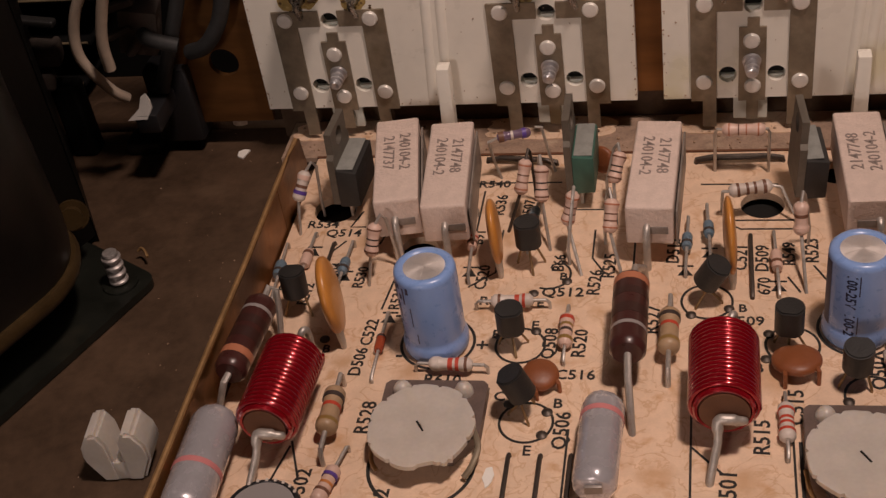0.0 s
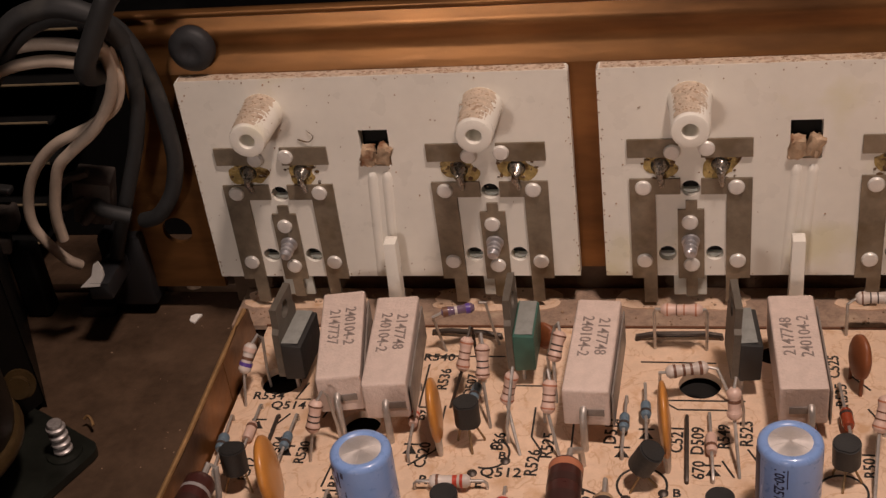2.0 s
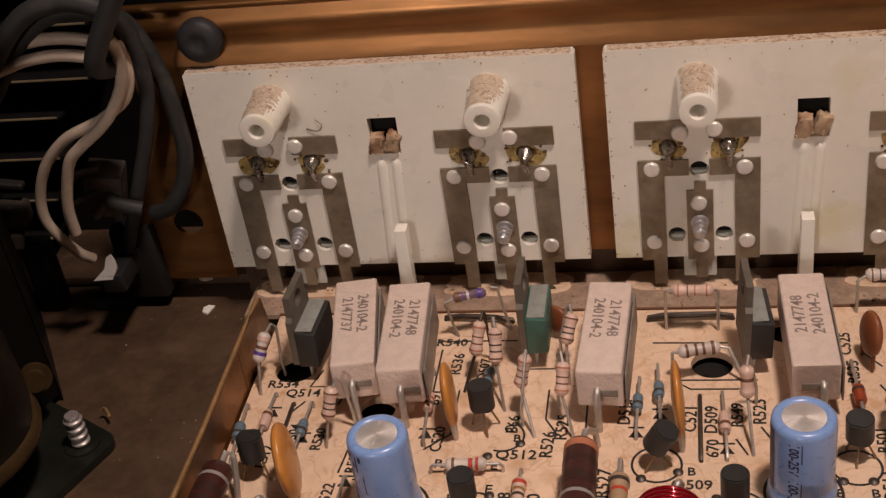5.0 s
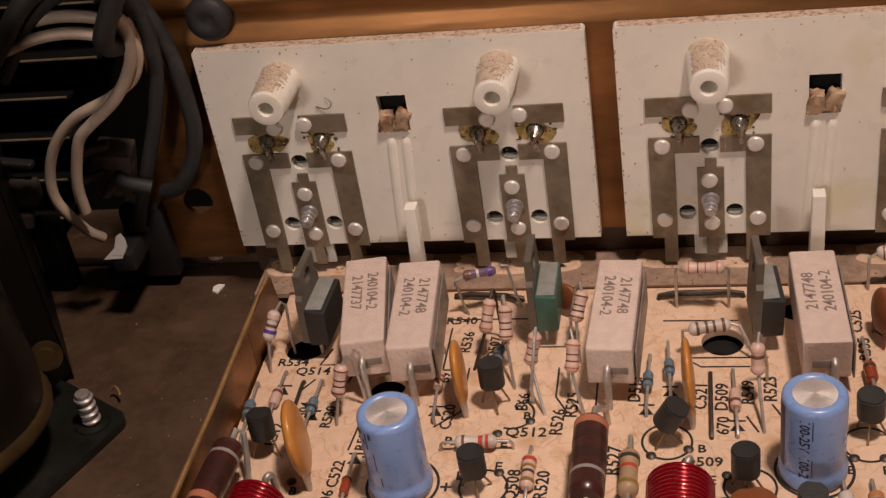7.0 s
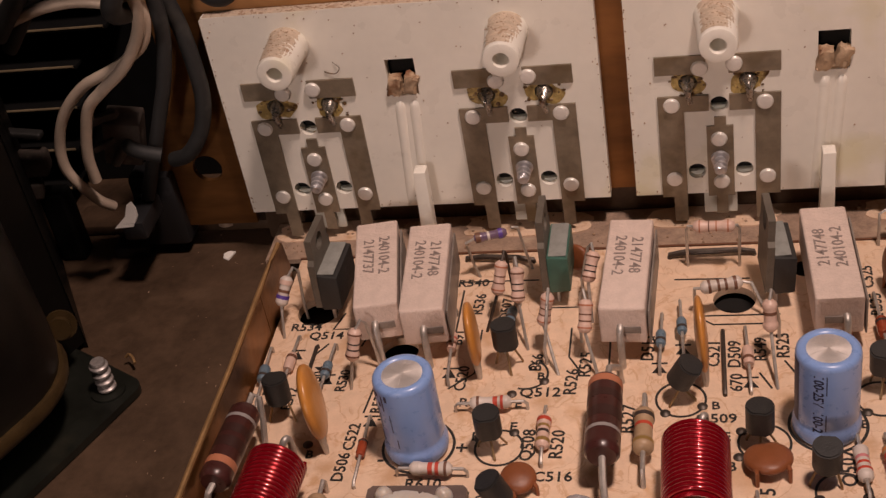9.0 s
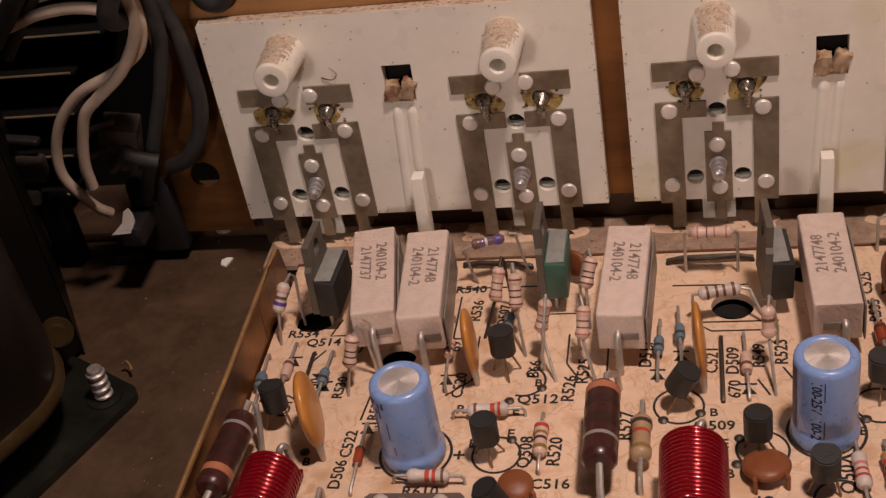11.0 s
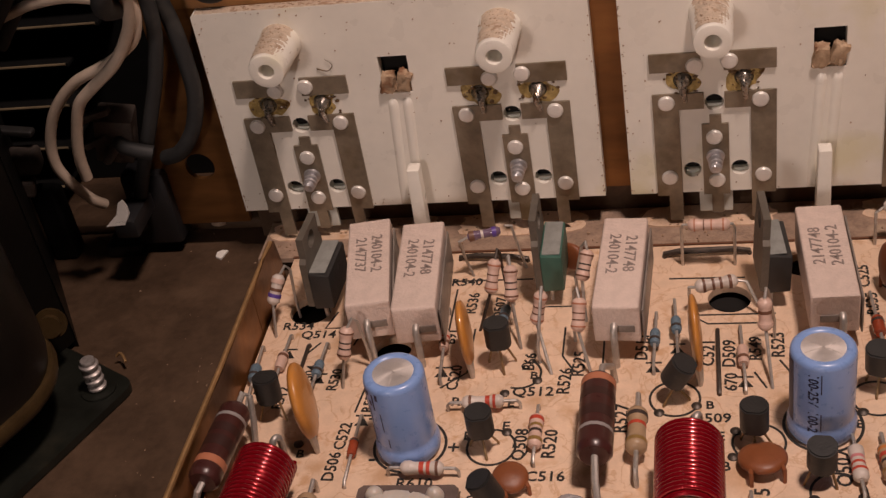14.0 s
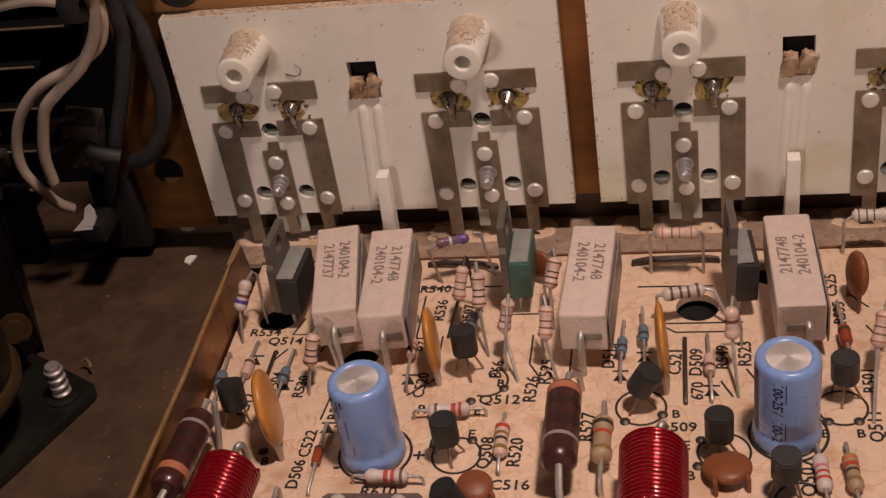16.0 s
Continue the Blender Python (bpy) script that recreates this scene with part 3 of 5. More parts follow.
for k in range(160):
    x, y = rnd.uniform(-34, 110), rnd.uniform(195.2, 207)
    bmesh.ops.create_icosphere(bm, subdivisions=1, radius=rnd.uniform(0.12, 0.4) * M, matrix=Matrix.Translation(V(x, y, -0.2)) @ pose(0, 0, 0, 0, 0, rnd.uniform(0, 180)))
solid("dust_crumbs", bm, DUST, "brown dust crumbs along the rear strip", "dust", "stuff")
rnd = random.Random(9)
bm = B()
for k in range(90):
    x, y = rnd.uniform(-72, -35), rnd.uniform(100, 212)
    if x < -50 and y < 172:
        continue
    bmesh.ops.create_icosphere(bm, subdivisions=1, radius=rnd.uniform(0.06, 0.17) * M, matrix=Matrix.Translation(V(x, y, -3.97)) @ Matrix.Diagonal((rnd.uniform(0.7, 1.8), rnd.uniform(0.7, 1.6), 0.5, 1)))
solid("floor_dust", bm, DUST, "tan dust specks scattered on the chassis floor", "dust", "stuff")
# ---- terminal plates on the rear panel ----
PLATE_Y = 201.6


def block_holes(cx):
    return [circle(cx, 27.3, 1.75), circle(cx - 4.5, 12.5, 1.7), circle(cx + 4.5, 12.5, 1.7), circle(cx - 5.6, 32.4, 1.9), circle(cx + 5.5, 32.4, 1.9)]


def rivet(parent, x, z, r=1.58):
    bm = B()
    lathe(bm, (x, 0.2, z), (x, -1, z), [(0, r), (0.75 + 0.2, r), (1.25, r * 0.86), (1.35, r * 0.4), (1.3, 0)], 18)
    part("rivet", bm, RIVET, parent, "bright aluminium rivet")


def strap(parent, pts, name="contact_strip"):
    bm = B()
    sheet(bm, pts, [], 0.05, 0.5, UPRIGHT)
    part(name, bm, TIN, parent, "tarnished tinned contact strip")


def solder_blob(parent, x, z, seed):
    rnd = random.Random(seed)
    bm = B()
    lathe(bm, (x, 2.4, z), (x + 0.2, -3.2, z - 0.6), [(0, 1.7), (1.2, 1.75), (2.2, 1.65), (2.9, 1.3), (3.7, 0.95), (4.6, 0.5), (4.8, 0)], 14)
    for v in bm.verts:
        v.co += Vector([rnd.uniform(-0.2, 0.2) * M for _ in range(3)])
    tube(bm, [(x - 0.2, -0.4, z - 0.3), (x + 0.5 * rnd.uniform(-1, 1), -1.1, z - 2.0), (x + 0.3, -0.6, z - 4.2)], lambda t: 0.85 - 0.35 * t, 8)
    part("solder_joint", bm, SOLDER, parent, "lumpy old solder joint")
    bm = B()
    ph, q, big = rnd.uniform(0, 6), rnd.uniform(0.15, 0.34), rnd.uniform(2.7, 3.7)
    out = [(x + big * (1 + q * math.sin(2 * a + ph) + 0.08 * math.sin(5 * a + ph)) * math.cos(a), z + 0.85 * big * (1 + q * math.cos(3 * a + ph) + 0.07 * math.sin(7 * a)) * math.sin(a)) for a in [k * math.tau / 40 for k in range(40)]]
    sheet(bm, out, [circle(x, z, 1.75, 16)], 0.01, 0.09, UPRIGHT)
    part("flux_stain", bm, FLUX, parent, "brown flux residue")
    bm = B()
    for k in range(16):
        a, d = rnd.uniform(0, 6.283), rnd.uniform(1.8, 3.9)
        bmesh.ops.create_icosphere(bm, subdivisions=1, radius=rnd.uniform(0.12, 0.5) * M, matrix=Matrix.Translation(V(x + d * math.cos(a), -0.1, z + d * math.sin(a) - 0.5)) @ Matrix.Diagonal((rnd.uniform(0.8, 1.8), 0.5, rnd.uniform(0.6, 1.4), 1)))
    part("burnt_flux", bm, FLUXDARK, parent, "burnt dark flux crumbs")


def push_terminal(parent, cx, seed):
    """One pair of loudspeaker contacts: straps, brackets, rivets, bolt and collar, round x = cx."""
    strap(parent, [(cx - 11.6, 34.4), (cx - 2.2, 34.4), (cx - 2.2, 38.2), (cx - 11.6, 38.2)])
    strap(parent, [(cx + 1.9, 34.2), (cx + 11.3, 34.2), (cx + 11.3, 38.1), (cx + 1.9, 38.1)])
    strap(parent, [(cx - 11.4, 6.9), (cx - 9.2, 6.9), (cx - 9.2, 1.0), (cx - 6.6, 1.0), (cx - 6.6, 26.3), (cx - 1.9, 26.3), (cx - 1.9, 29.7), (cx - 11.4, 29.7)], name="bracket")
    strap(parent, [(cx + 6.6, 1.2), (cx + 9.0, 1.2), (cx + 9.0, 6.9), (cx + 11.2, 6.9), (cx + 11.3, 29.6), (cx + 1.9, 29.6), (cx + 1.9, 26.2), (cx + 6.6, 26.2)], name="bracket")
    strap(parent, [(cx - 2.5, 6.8), (cx - 1.0, 6.8), (cx - 1.0, 2.4), (cx + 1.2, 2.4), (cx + 1.2, 6.8), (cx + 2.5, 6.8), (cx + 2.5, 22.8), (cx + 1.2, 22.8), (cx + 1.2, 24.8), (cx - 1.0, 24.8), (cx - 1.0, 22.8), (cx - 2.5, 22.8)], name="centre_strip")
    for dx, z in ((-8.8, 27.9), (8.4, 27.8), (-8.9, 11.2), (8.8, 11.1), (-0.2, 20.0), (0.1, 10.2), (2.9, 36.2), (-3.4, 35.6)):
        rivet(parent, cx + dx, z)
    bm = B()
    lathe(bm, (cx - 0.1, -0.4, 15.6), (cx - 0.1, -10, 14.2), [(0, 1.8), (0.5, 1.7), (0.6, 1.0), (1.2, 1.0), (1.35, 1.45), (1.7, 1.45), (1.85, 0.95), (2.2, 0.95), (2.35, 1.35), (2.7, 1.35), (2.85, 0.9), (3.2, 0.9), (3.35, 1.2), (3.8, 1.1), (4.0, 0.8), (3.9, 0.4)], 20)
    part("threaded_stud", bm, STUD, parent, "bright threaded steel stud", 22)
    for k, (dx, z) in enumerate(((-5.6, 32.4), (5.5, 32.4))):
        solder_blob(parent, cx + dx, z, seed * 7 + k)
    bm = B()
    box(bm, (cx - 0.2, 0.9, 4.6), (6.4, 0.8, 5.0), 0.2)
    part("lower_tongue", bm, PALE, parent, "white plastic tongue")
    # hollow collar standing out of the plate, dusty on top
    bm = B()
    lathe(bm, (cx, 0.2, 45.8), (cx + 0.1, -12, 45.8), [(0, 4.1), (2.0, 3.8), (10.8, 3.5), (11.4, 3.3), (11.5, 3.0), (11.45, 1.55), (11.2, 1.4), (6.0, 1.3), (6.0, 0)], 32)
    collar = part("collar", bm, WHITE, parent, "hollow white plastic collar")
    bm = B()
    rnd = random.Random(seed)
    cols = []
    for k in range(25):
        s = 0.3 + k * 10.4 / 24
        lo, hi = 38 + rnd.uniform(-9, 9), 140 + rnd.uniform(-9, 9)
        r = (4.1 - 0.15 * s if s < 2 else 3.8 - 0.0341 * (s - 2)) + 0.04
        cols.append([bm.verts.new(V(cx + r * math.cos(radians(lo + (hi - lo) * j / 12)), 0.2 - s, 45.8 + r * math.sin(radians(lo + (hi - lo) * j / 12)))) for j in range(13)])
    for p, q in zip(cols, cols[1:]):
        for j in range(12):
            bm.faces.new((p[j], p[j + 1], q[j + 1], q[j]))
    part("top_film", bm, DUSTFILM, collar, "tan dust film")
    bm = B()
    for k in range(60):
        a, s = radians(rnd.gauss(88, 26)), rnd.uniform(0.3, 10.6)
        r = 4.1 - 0.055 * s
        c = V(cx + r * math.cos(a), 0.2 - s, 45.8 + r * math.sin(a))
        bmesh.ops.create_icosphere(bm, subdivisions=1, radius=rnd.uniform(0.05, 0.15) * M, matrix=Matrix.Translation(c) @ Matrix.Diagonal((rnd.uniform(1, 2), rnd.uniform(1, 2), 0.5, 1)))
    part("dust_layer", bm, DUST, collar, "brown dust on its upper side")


def terminal_plate(x0, x1, blocks, latch, seed):
    plate = thing("terminal_plate", (0, PLATE_Y, 0), "white plastic loudspeaker terminal plate on the copper panel", "terminal plate", "loudspeaker terminal plates")
    holes = [h for cx in blocks for h in block_holes(cx)]
    holes.append([(latch - 2.9, 33.4), (latch + 2.8, 33.4), (latch + 2.8, 41.4), (latch - 2.9, 41.4)])
    bm = B()
    sheet(bm, [(x0, 7.2), (x1, 7.2), (x1, 52.4), (x1 - 0.4, 52.9), (x0 + 0.4, 52.9), (x0, 52.4)], holes, -2.6, 0.0, UPRIGHT)
    part("face_plate", bm, WHITE, plate, smooth=30)
    # added black sheet, paints the darkness behind the holes and window
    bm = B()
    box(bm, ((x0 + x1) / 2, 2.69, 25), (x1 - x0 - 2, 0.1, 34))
    part("shadow_backing", bm, HOLE, plate, "added black sheet for the shade behind the holes")
    rnd = random.Random(seed)
    bm = B()
    box(bm, ((x0 + x1) / 2, 1.3, 52.93), (x1 - x0 - 1.4, 2.4, 0.12), 0.05)
    part("top_film", bm, DUSTFILM, plate, "tan dust film on the upper edge")
    bm = B()
    for k in range(260):
        x = rnd.uniform(x0 + 0.5, x1 - 0.5)
        bmesh.ops.create_icosphere(bm, subdivisions=1, radius=rnd.uniform(0.08, 0.26) * M, matrix=Matrix.Translation(V(x, rnd.uniform(0.1, 2.5), 53.0)) @ Matrix.Diagonal((rnd.uniform(1, 2.5), 1, 0.5, 1)))
    for k in range(150):
        x, z = rnd.uniform(x0 + 1, x1 - 1), rnd.uniform(8, 52)
        if k > 60:
            x = rnd.choice((x0 + abs(rnd.gauss(0, 0.5)), x1 - abs(rnd.gauss(0, 0.5)), x))
            z = z if x - x0 < 2 or x1 - x < 2 else rnd.choice((52.6 - abs(rnd.gauss(0, 0.5)), 7.4 + abs(rnd.gauss(0, 0.6))))
        bmesh.ops.create_icosphere(bm, subdivisions=1, radius=rnd.uniform(0.07, 0.2) * M, matrix=Matrix.Translation(V(x, -0.02, z)))
    part("dust_specks", bm, DUST, plate, "brown dust specks")
    for k, cx in enumerate(blocks):
        push_terminal(plate, cx, seed * 10 + k)
        if seed == 1 and k == 0:
            bm = B()
            tube(bm, smooth_path([(cx + 6.0, -0.15, 39.8), (cx + 7.6, -0.3, 39.3), (cx + 8.6, -0.5, 39.6), (cx + 9.2, -0.4, 40.6), (cx + 8.0, -0.2, 41.8)]), lambda t: 0.13 - 0.09 * t, 6)
            part("lint", bm, FLUXDARK, plate, "curled dark fibre")
    for cx in blocks:
        for hx, hz in ((-4.5, 10.8), (4.5, 10.8), (0.0, 25.5)):
            bm = B()
            box(bm, (cx + hx, 2.0, hz), (3.4, 1.2, 1.5), 0.3)
            part("inner_ledge", bm, PALE, plate, "pale plastic ledge inside a hole")
    # slanted raised ribs under the latch window
    for top, foot in ((-1.4, -3.0), (1.5, 0.0)):
        bm = B()
        lathe(bm, (latch + foot, 0.95, 7.6), (latch + top, 0.75, 32.6), [(0, 1.3), (23.0, 1.3), (24.2, 1.1), (24.9, 0.6), (25.0, 0)], 24)
        part("slanted_rib", bm, WHITE, plate)
    # broken latch pieces in the window
    bm = B()
    for dx, w, tilt, dz in ((-1.7, 2.7, 10, 0.0), (1.5, 2.6, 20, 0.2)):
        vs = box(bm, (0, 0, 0), (w, 2.4, 4.2), 0.5, Matrix.Translation(V(latch + dx, 0.2, 35.8 + dz)) @ pose(0, 0, 0, 8, tilt, 6))
    bmesh.ops.subdivide_edges(bm, edges=[e for e in bm.edges if e.calc_length() > 1.2 * M], cuts=2, use_grid_fill=True)
    for v in bm.verts:
        v.co += Vector([rnd.uniform(-0.3, 0.3) * M for _ in range(3)])
    box(bm, (latch, 1.3, 34.2), (5.4, 1.8, 1.6), 0.3)
    part("broken_latch", bm, CLIP, plate, "broken beige latch")
    # free white lever below
    lever = thing("switch_lever", (latch + (0.6 if latch < 40 else -1.3), 197.6, 0), "white plastic lever standing in front of the terminal plate", "lever", "white levers")
    bm = B()
    vs = box(bm, (0, 0, 8.5), (2.5, 3.0, 20.0), 0.3)
    for v in bm.verts:
        f = (v.co.z / M + 1.5) / 20
        v.co.x = v.co.x * (1.18 - 0.2 * f) + (0.4 * f) * M
        v.co.y += 0.8 * M * (f - 0.5)
    part("blade", bm, WHITE, lever, smooth=30)
    bm = B()
    box(bm, (0.2, -0.5, 1.2), (3.4, 3.4, 3.0), 0.4)
    part("foot", bm, WHITE, lever)


terminal_plate(-37.6, 37.8, (-21.1, 21.4), 0.0, 1)
terminal_plate(42.9, 118.5, (59.5, 101.6), 80.2, 2)

# ---- parts on the board ----


def leads(parent, paths, r, mat=LEAD):
    for p in paths:
        bm = B()
        tube(bm, p, r, 8)
        part("lead", bm, mat, parent, "tinned wire lead")


def axial(name, a, b, r, mat, bands, paths, label, category, group="", lead_r=0.3, dogbone=True, lead_mat=LEAD):
    """A tubular part with its body from a to b (mm), coloured bands and bent leads. Bands: (place along 0..1, width mm, material)."""
    base = Vector(paths[0][0])
    ob = thing(name, (base.x, base.y, 0), label, category, group)
    off = Vector((base.x, base.y, 0))
    a, b = Vector(a) - off, Vector(b) - off
    length = (b - a).length

    def radius(s):
        e = min(s, length - s)
        if dogbone:
            end = 1.0 if e > 0.6 else 0.55 + 0.75 * e
            waist = 0.86 if length * 0.27 < s < length * 0.73 else 1.0
            return r * min(end, 1.0) * (waist if length * 0.30 < s < length * 0.70 or waist == 1.0 else 0.93)
        return r * (1.0 if e > 0.5 else 0.8 + 0.4 * e)

    bm = B()
    n = 22
    lathe(bm, a, b, [(length * k / n, radius(length * k / n)) for k in range(n + 1)], 18)
    part("body", bm, mat, ob)
    d = (b - a).normalized()
    for f, w, bmat in bands:
        s0 = f * length
        bm = B()
        rr = max(radius(s0 - w / 2), radius(s0 + w / 2)) + 0.035
        lathe(bm, a + d * (s0 - w / 2), b, [(0, rr - 0.3), (0, rr), (w, rr), (w, rr - 0.3)], 18)
        part("colour_band", bm, bmat, ob, smooth=30)
    leads(ob, [[tuple(Vector(q) - off) for q in p] for p in paths], lead_r, lead_mat)
    return ob


def flat(name, h0, h1, body, r, mat, bands, label, category, group="", z=None, dogbone=True, lead_r=0.3, lead_mat=LEAD):
    """An axial part lying low between two holes, its body of the given length in the middle."""
    a, b = Vector((*h0, 0)), Vector((*h1, 0))
    d = (b - a).normalized()
    z = r + 0.25 if z is None else z
    up = Vector((0, 0, z))
    mid = (a + b) / 2 + up
    p, q = mid - d * body / 2, mid + d * body / 2
    return axial(name, p, q, r, mat, bands, [[a - Vector((0, 0, 1.2)), a + up * 0.7, a + up + d * 0.5, p + d * 0.4], [b - Vector((0, 0, 1.2)), b + up * 0.7, b + up - d * 0.5, q - d * 0.4]], label, category, group, lead_r, dogbone, lead_mat)


def standing(name, base, bot, top, hole, r, mat, bands, label, category, group="", lead_mat=LEAD, dogbone=True):
    """An axial part held up on bent leads."""
    base, bot, top, hole = (Vector(v) for v in (base, bot, top, hole))
    d = (top - bot).normalized()
    turn = top + d * 1.4
    side = Vector((hole.x - top.x, hole.y - top.y, 0))
    side = side.normalized() if side.length else Vector((1, 0, 0))
    return axial(name, bot, top, r, mat, bands, [[base - Vector((0, 0, 1)), base, bot + d * 0.3], [hole - Vector((0, 0, 1)), hole + Vector((0, 0, bot.z * 0.6)), turn + side * 1.6 - Vector((0, 0, 1.2)), turn + side * 0.8, top - d * 0.3]], label, category, group, 0.3, dogbone, lead_mat)


RES = "small resistors"
R_A = [(0.16, 0.3, BROWNBAND), (0.36, 0.26, DARKBAND), (0.54, 0.26, DARKBAND), (0.84, 0.3, BROWNBAND)]
R_B = [(0.16, 0.26, SALMON), (0.36, 0.24, BROWNBAND), (0.56, 0.24, BROWNBAND), (0.84, 0.3, SALMON)]
R_RED = [(0.16, 0.26, SALMON), (0.38, 0.24, BROWNBAND), (0.56, 0.26, SALMON), (0.84, 0.3, SALMON)]
# lying flat
flat("resistor", (-6.7, 112.2), (-7.1, 129.4), 9.2, 1.75, TAN, [(0.18, 0.7, GOLDBAND), (0.55, 0.7, REDBAND), (0.76, 0.8, DARKBAND)], "tan half-watt resistor with red and black bands", "resistor", "large tan resistors", 3.2, lead_r=0.42)
flat("resistor", (45.3, 130.6), (45.3, 148.9), 9.4, 1.75, TAN, [(0.18, 0.7, GOLDBAND), (0.58, 0.7, REDBAND), (0.8, 0.8, DARKBAND)], "tan half-watt resistor with red and black bands", "resistor", "large tan resistors", 3.4, lead_r=0.42)
flat("resistor", (28.5, 134.9), (28.3, 148.3), 7.4, 1.25, PINK, [(0.16, 0.8, GOLDBAND), (0.45, 0.6, DARKBAND), (0.62, 0.6, GOLDBAND), (0.82, 0.8, REDBAND)], "beige resistor with red and gold bands", "resistor", RES)
flat("resistor", (62.9, 115.6), (62.9, 128.8), 7.4, 1.25, PALEBODY, [(0.22, 0.5, REDBAND), (0.42, 0.5, REDBAND), (0.55, 0.5, REDBAND), (0.78, 0.5, REDBAND)], "pale resistor with thin red bands", "resistor", RES)
flat("resistor", (4.4, 133.0), (16.4, 132.8), 7.2, 1.2, PALEBODY, [(0.2, 0.6, PALEBODY), (0.5, 0.8, REDBAND), (0.66, 0.6, REDBAND), (0.86, 0.5, BROWNBAND)], "pale resistor with red bands beside the blue capacitor", "resistor", RES, 1.9)
flat("resistor", (12.4, 148.2), (25.0, 148.7), 7.2, 1.2, PALEBODY, [(0.2, 0.5, BROWNBAND), (0.62, 0.8, REDBAND), (0.78, 0.5, REDBAND)], "pale resistor with red bands behind a transistor", "resistor", RES, 1.9)
flat("resistor", (-6.6, 99.0), (-3.2, 115.2), 7.2, 1.25, PINK, [(0.3, 0.5, BROWNBAND), (0.5, 0.5, ORANGEBAND), (0.72, 0.6, VIOLETBAND)], "beige resistor with a violet band", "resistor", RES)
flat("resistor", (79.6, 127.5), (79.0, 141.0), 7.2, 1.25, PALEBODY, [(0.25, 0.5, REDBAND), (0.45, 0.5, REDBAND), (0.62, 0.6, PINKBAND)], "pale resistor with pink bands", "resistor", RES)
flat("resistor", (84.2, 127.5), (83.4, 141.2), 7.4, 1.25, TAN, [(0.22, 0.6, GOLDBAND), (0.5, 0.5, DARKBAND), (0.66, 0.7, REDBAND), (0.82, 0.6, ORANGEBAND)], "tan resistor with red and gold bands", "resistor", RES)
# standing
standing("resistor", (15.4, 169.6, 0), (17.8, 172.6, 6.4), (19.0, 175.6, 12.0), (19.6, 179, 0), 1.25, PINK, R_B, "beige resistor leaning on bent leads", "resistor", RES, DARKLEAD)
standing("resistor", (23.6, 164.2, 0), (22.1, 169.6, 6.8), (22.2, 172.8, 12.6), (21.0, 175, 0), 1.3, PINK, R_A, "beige resistor leaning on bent leads", "resistor", RES)
standing("resistor", (29.7, 157.3, 0), (27.1, 163.6, 6.4), (28.5, 165.4, 12.2), (27.4, 160.3, 0), 1.25, PINK, R_B, "beige resistor leaning on bent leads", "resistor", RES)
standing("resistor", (35.0, 171.5, 0), (34.6, 174.6, 7.2), (35.9, 178, 11.6), (33, 179, 0), 1.3, PINK, R_A, "beige resistor leaning beside a cement resistor", "resistor", RES)
standing("resistor", (36.9, 156.4, 0), (34.7, 161.0, 6.6), (35.2, 164.4, 11.4), (33.4, 166, 0), 1.3, PINK, R_B, "beige resistor leaning beside a cement resistor", "resistor", RES)
standing("resistor", (67.4, 152.9, 0), (66.7, 160.6, 6.4), (66.6, 162.4, 11.8), (68.4, 166, 0), 1.3, PINK, [(0.2, 0.5, PINK), (0.6, 0.6, BROWNBAND)], "beige resistor standing over the printed legends", "resistor", RES)
standing("resistor", (-8.0, 154.4, 0), (-7.2, 156.2, 5.4), (-6.0, 158.6, 10.8), (-3.6, 160, 0), 1.3, PINK, R_A, "beige resistor leaning beside a cement resistor", "resistor", RES)
standing("resistor", (-24.4, 169.0, 0), (-24.4, 171.6, 6.0), (-22.8, 174.9, 10.6), (-21.4, 176, 0), 1.25, PALEBODY, [(0.3, 0.7, VIOLETBAND), (0.5, 0.6, BROWNBAND), (0.8, 0.9, PINK)], "pale resistor with a violet smear by the copper strip", "resistor", RES)
standing("resistor", (88.4, 146.6, 0), (90.0, 158.4, 6.0), (91.4, 161.8, 11.0), (92, 164, 0), 1.3, PINK, R_B, "beige resistor leaning on bent leads", "resistor", RES)
# raised between two legs
axial("resistor", (53.9, 186.7, 10), (61.6, 186.3, 10.2), 1.2, PINK, R_RED, [[(52.6, 187.6, -1), (52.6, 187.4, 8.8), (53.0, 187, 9.9), (54.2, 186.8, 10)], [(62.3, 187.2, -1), (62.4, 187, 9), (62.0, 186.6, 10.1), (61.3, 186.4, 10.2)]], "beige resistor raised on two wire legs", "resistor", RES)
axial("resistor", (55.0, 173.0, 6.2), (62.4, 174.4, 6.4), 1.25, PALEBODY, [(0.2, 0.5, BROWNBAND), (0.42, 0.5, BROWNBAND), (0.6, 0.5, BROWNBAND), (0.82, 0.6, BROWNBAND)], [[(53.8, 175.2, -1), (53.8, 174.6, 3), (53.9, 173.2, 6), (55.2, 173, 6.2)], [(68.0, 171.4, -1), (66.0, 172.4, 2.2), (64.0, 174.2, 6.2), (62.2, 174.4, 6.4)]], "beige resistor bridging a round board hole", "resistor", RES)
axial("glass_resistor", (12.2, 185.8, 9.8), (18.4, 187.6, 9.8), 1.0, GLASSBODY, [(0.12, 1.0, BROWNBAND), (0.44, 0.5, PALEBODY), (0.8, 0.8, VIOLETBAND)], [[(12.4, 186.0, -1), (11.0, 187, 3), (10.6, 185.2, 9.2), (12.6, 185.7, 10)], [(22.6, 188.2, -1), (21.2, 189.2, 4), (20.4, 188.8, 10), (19.2, 188.3, 10.4)]], "violet glass-bodied resistor raised on bent legs", "resistor")
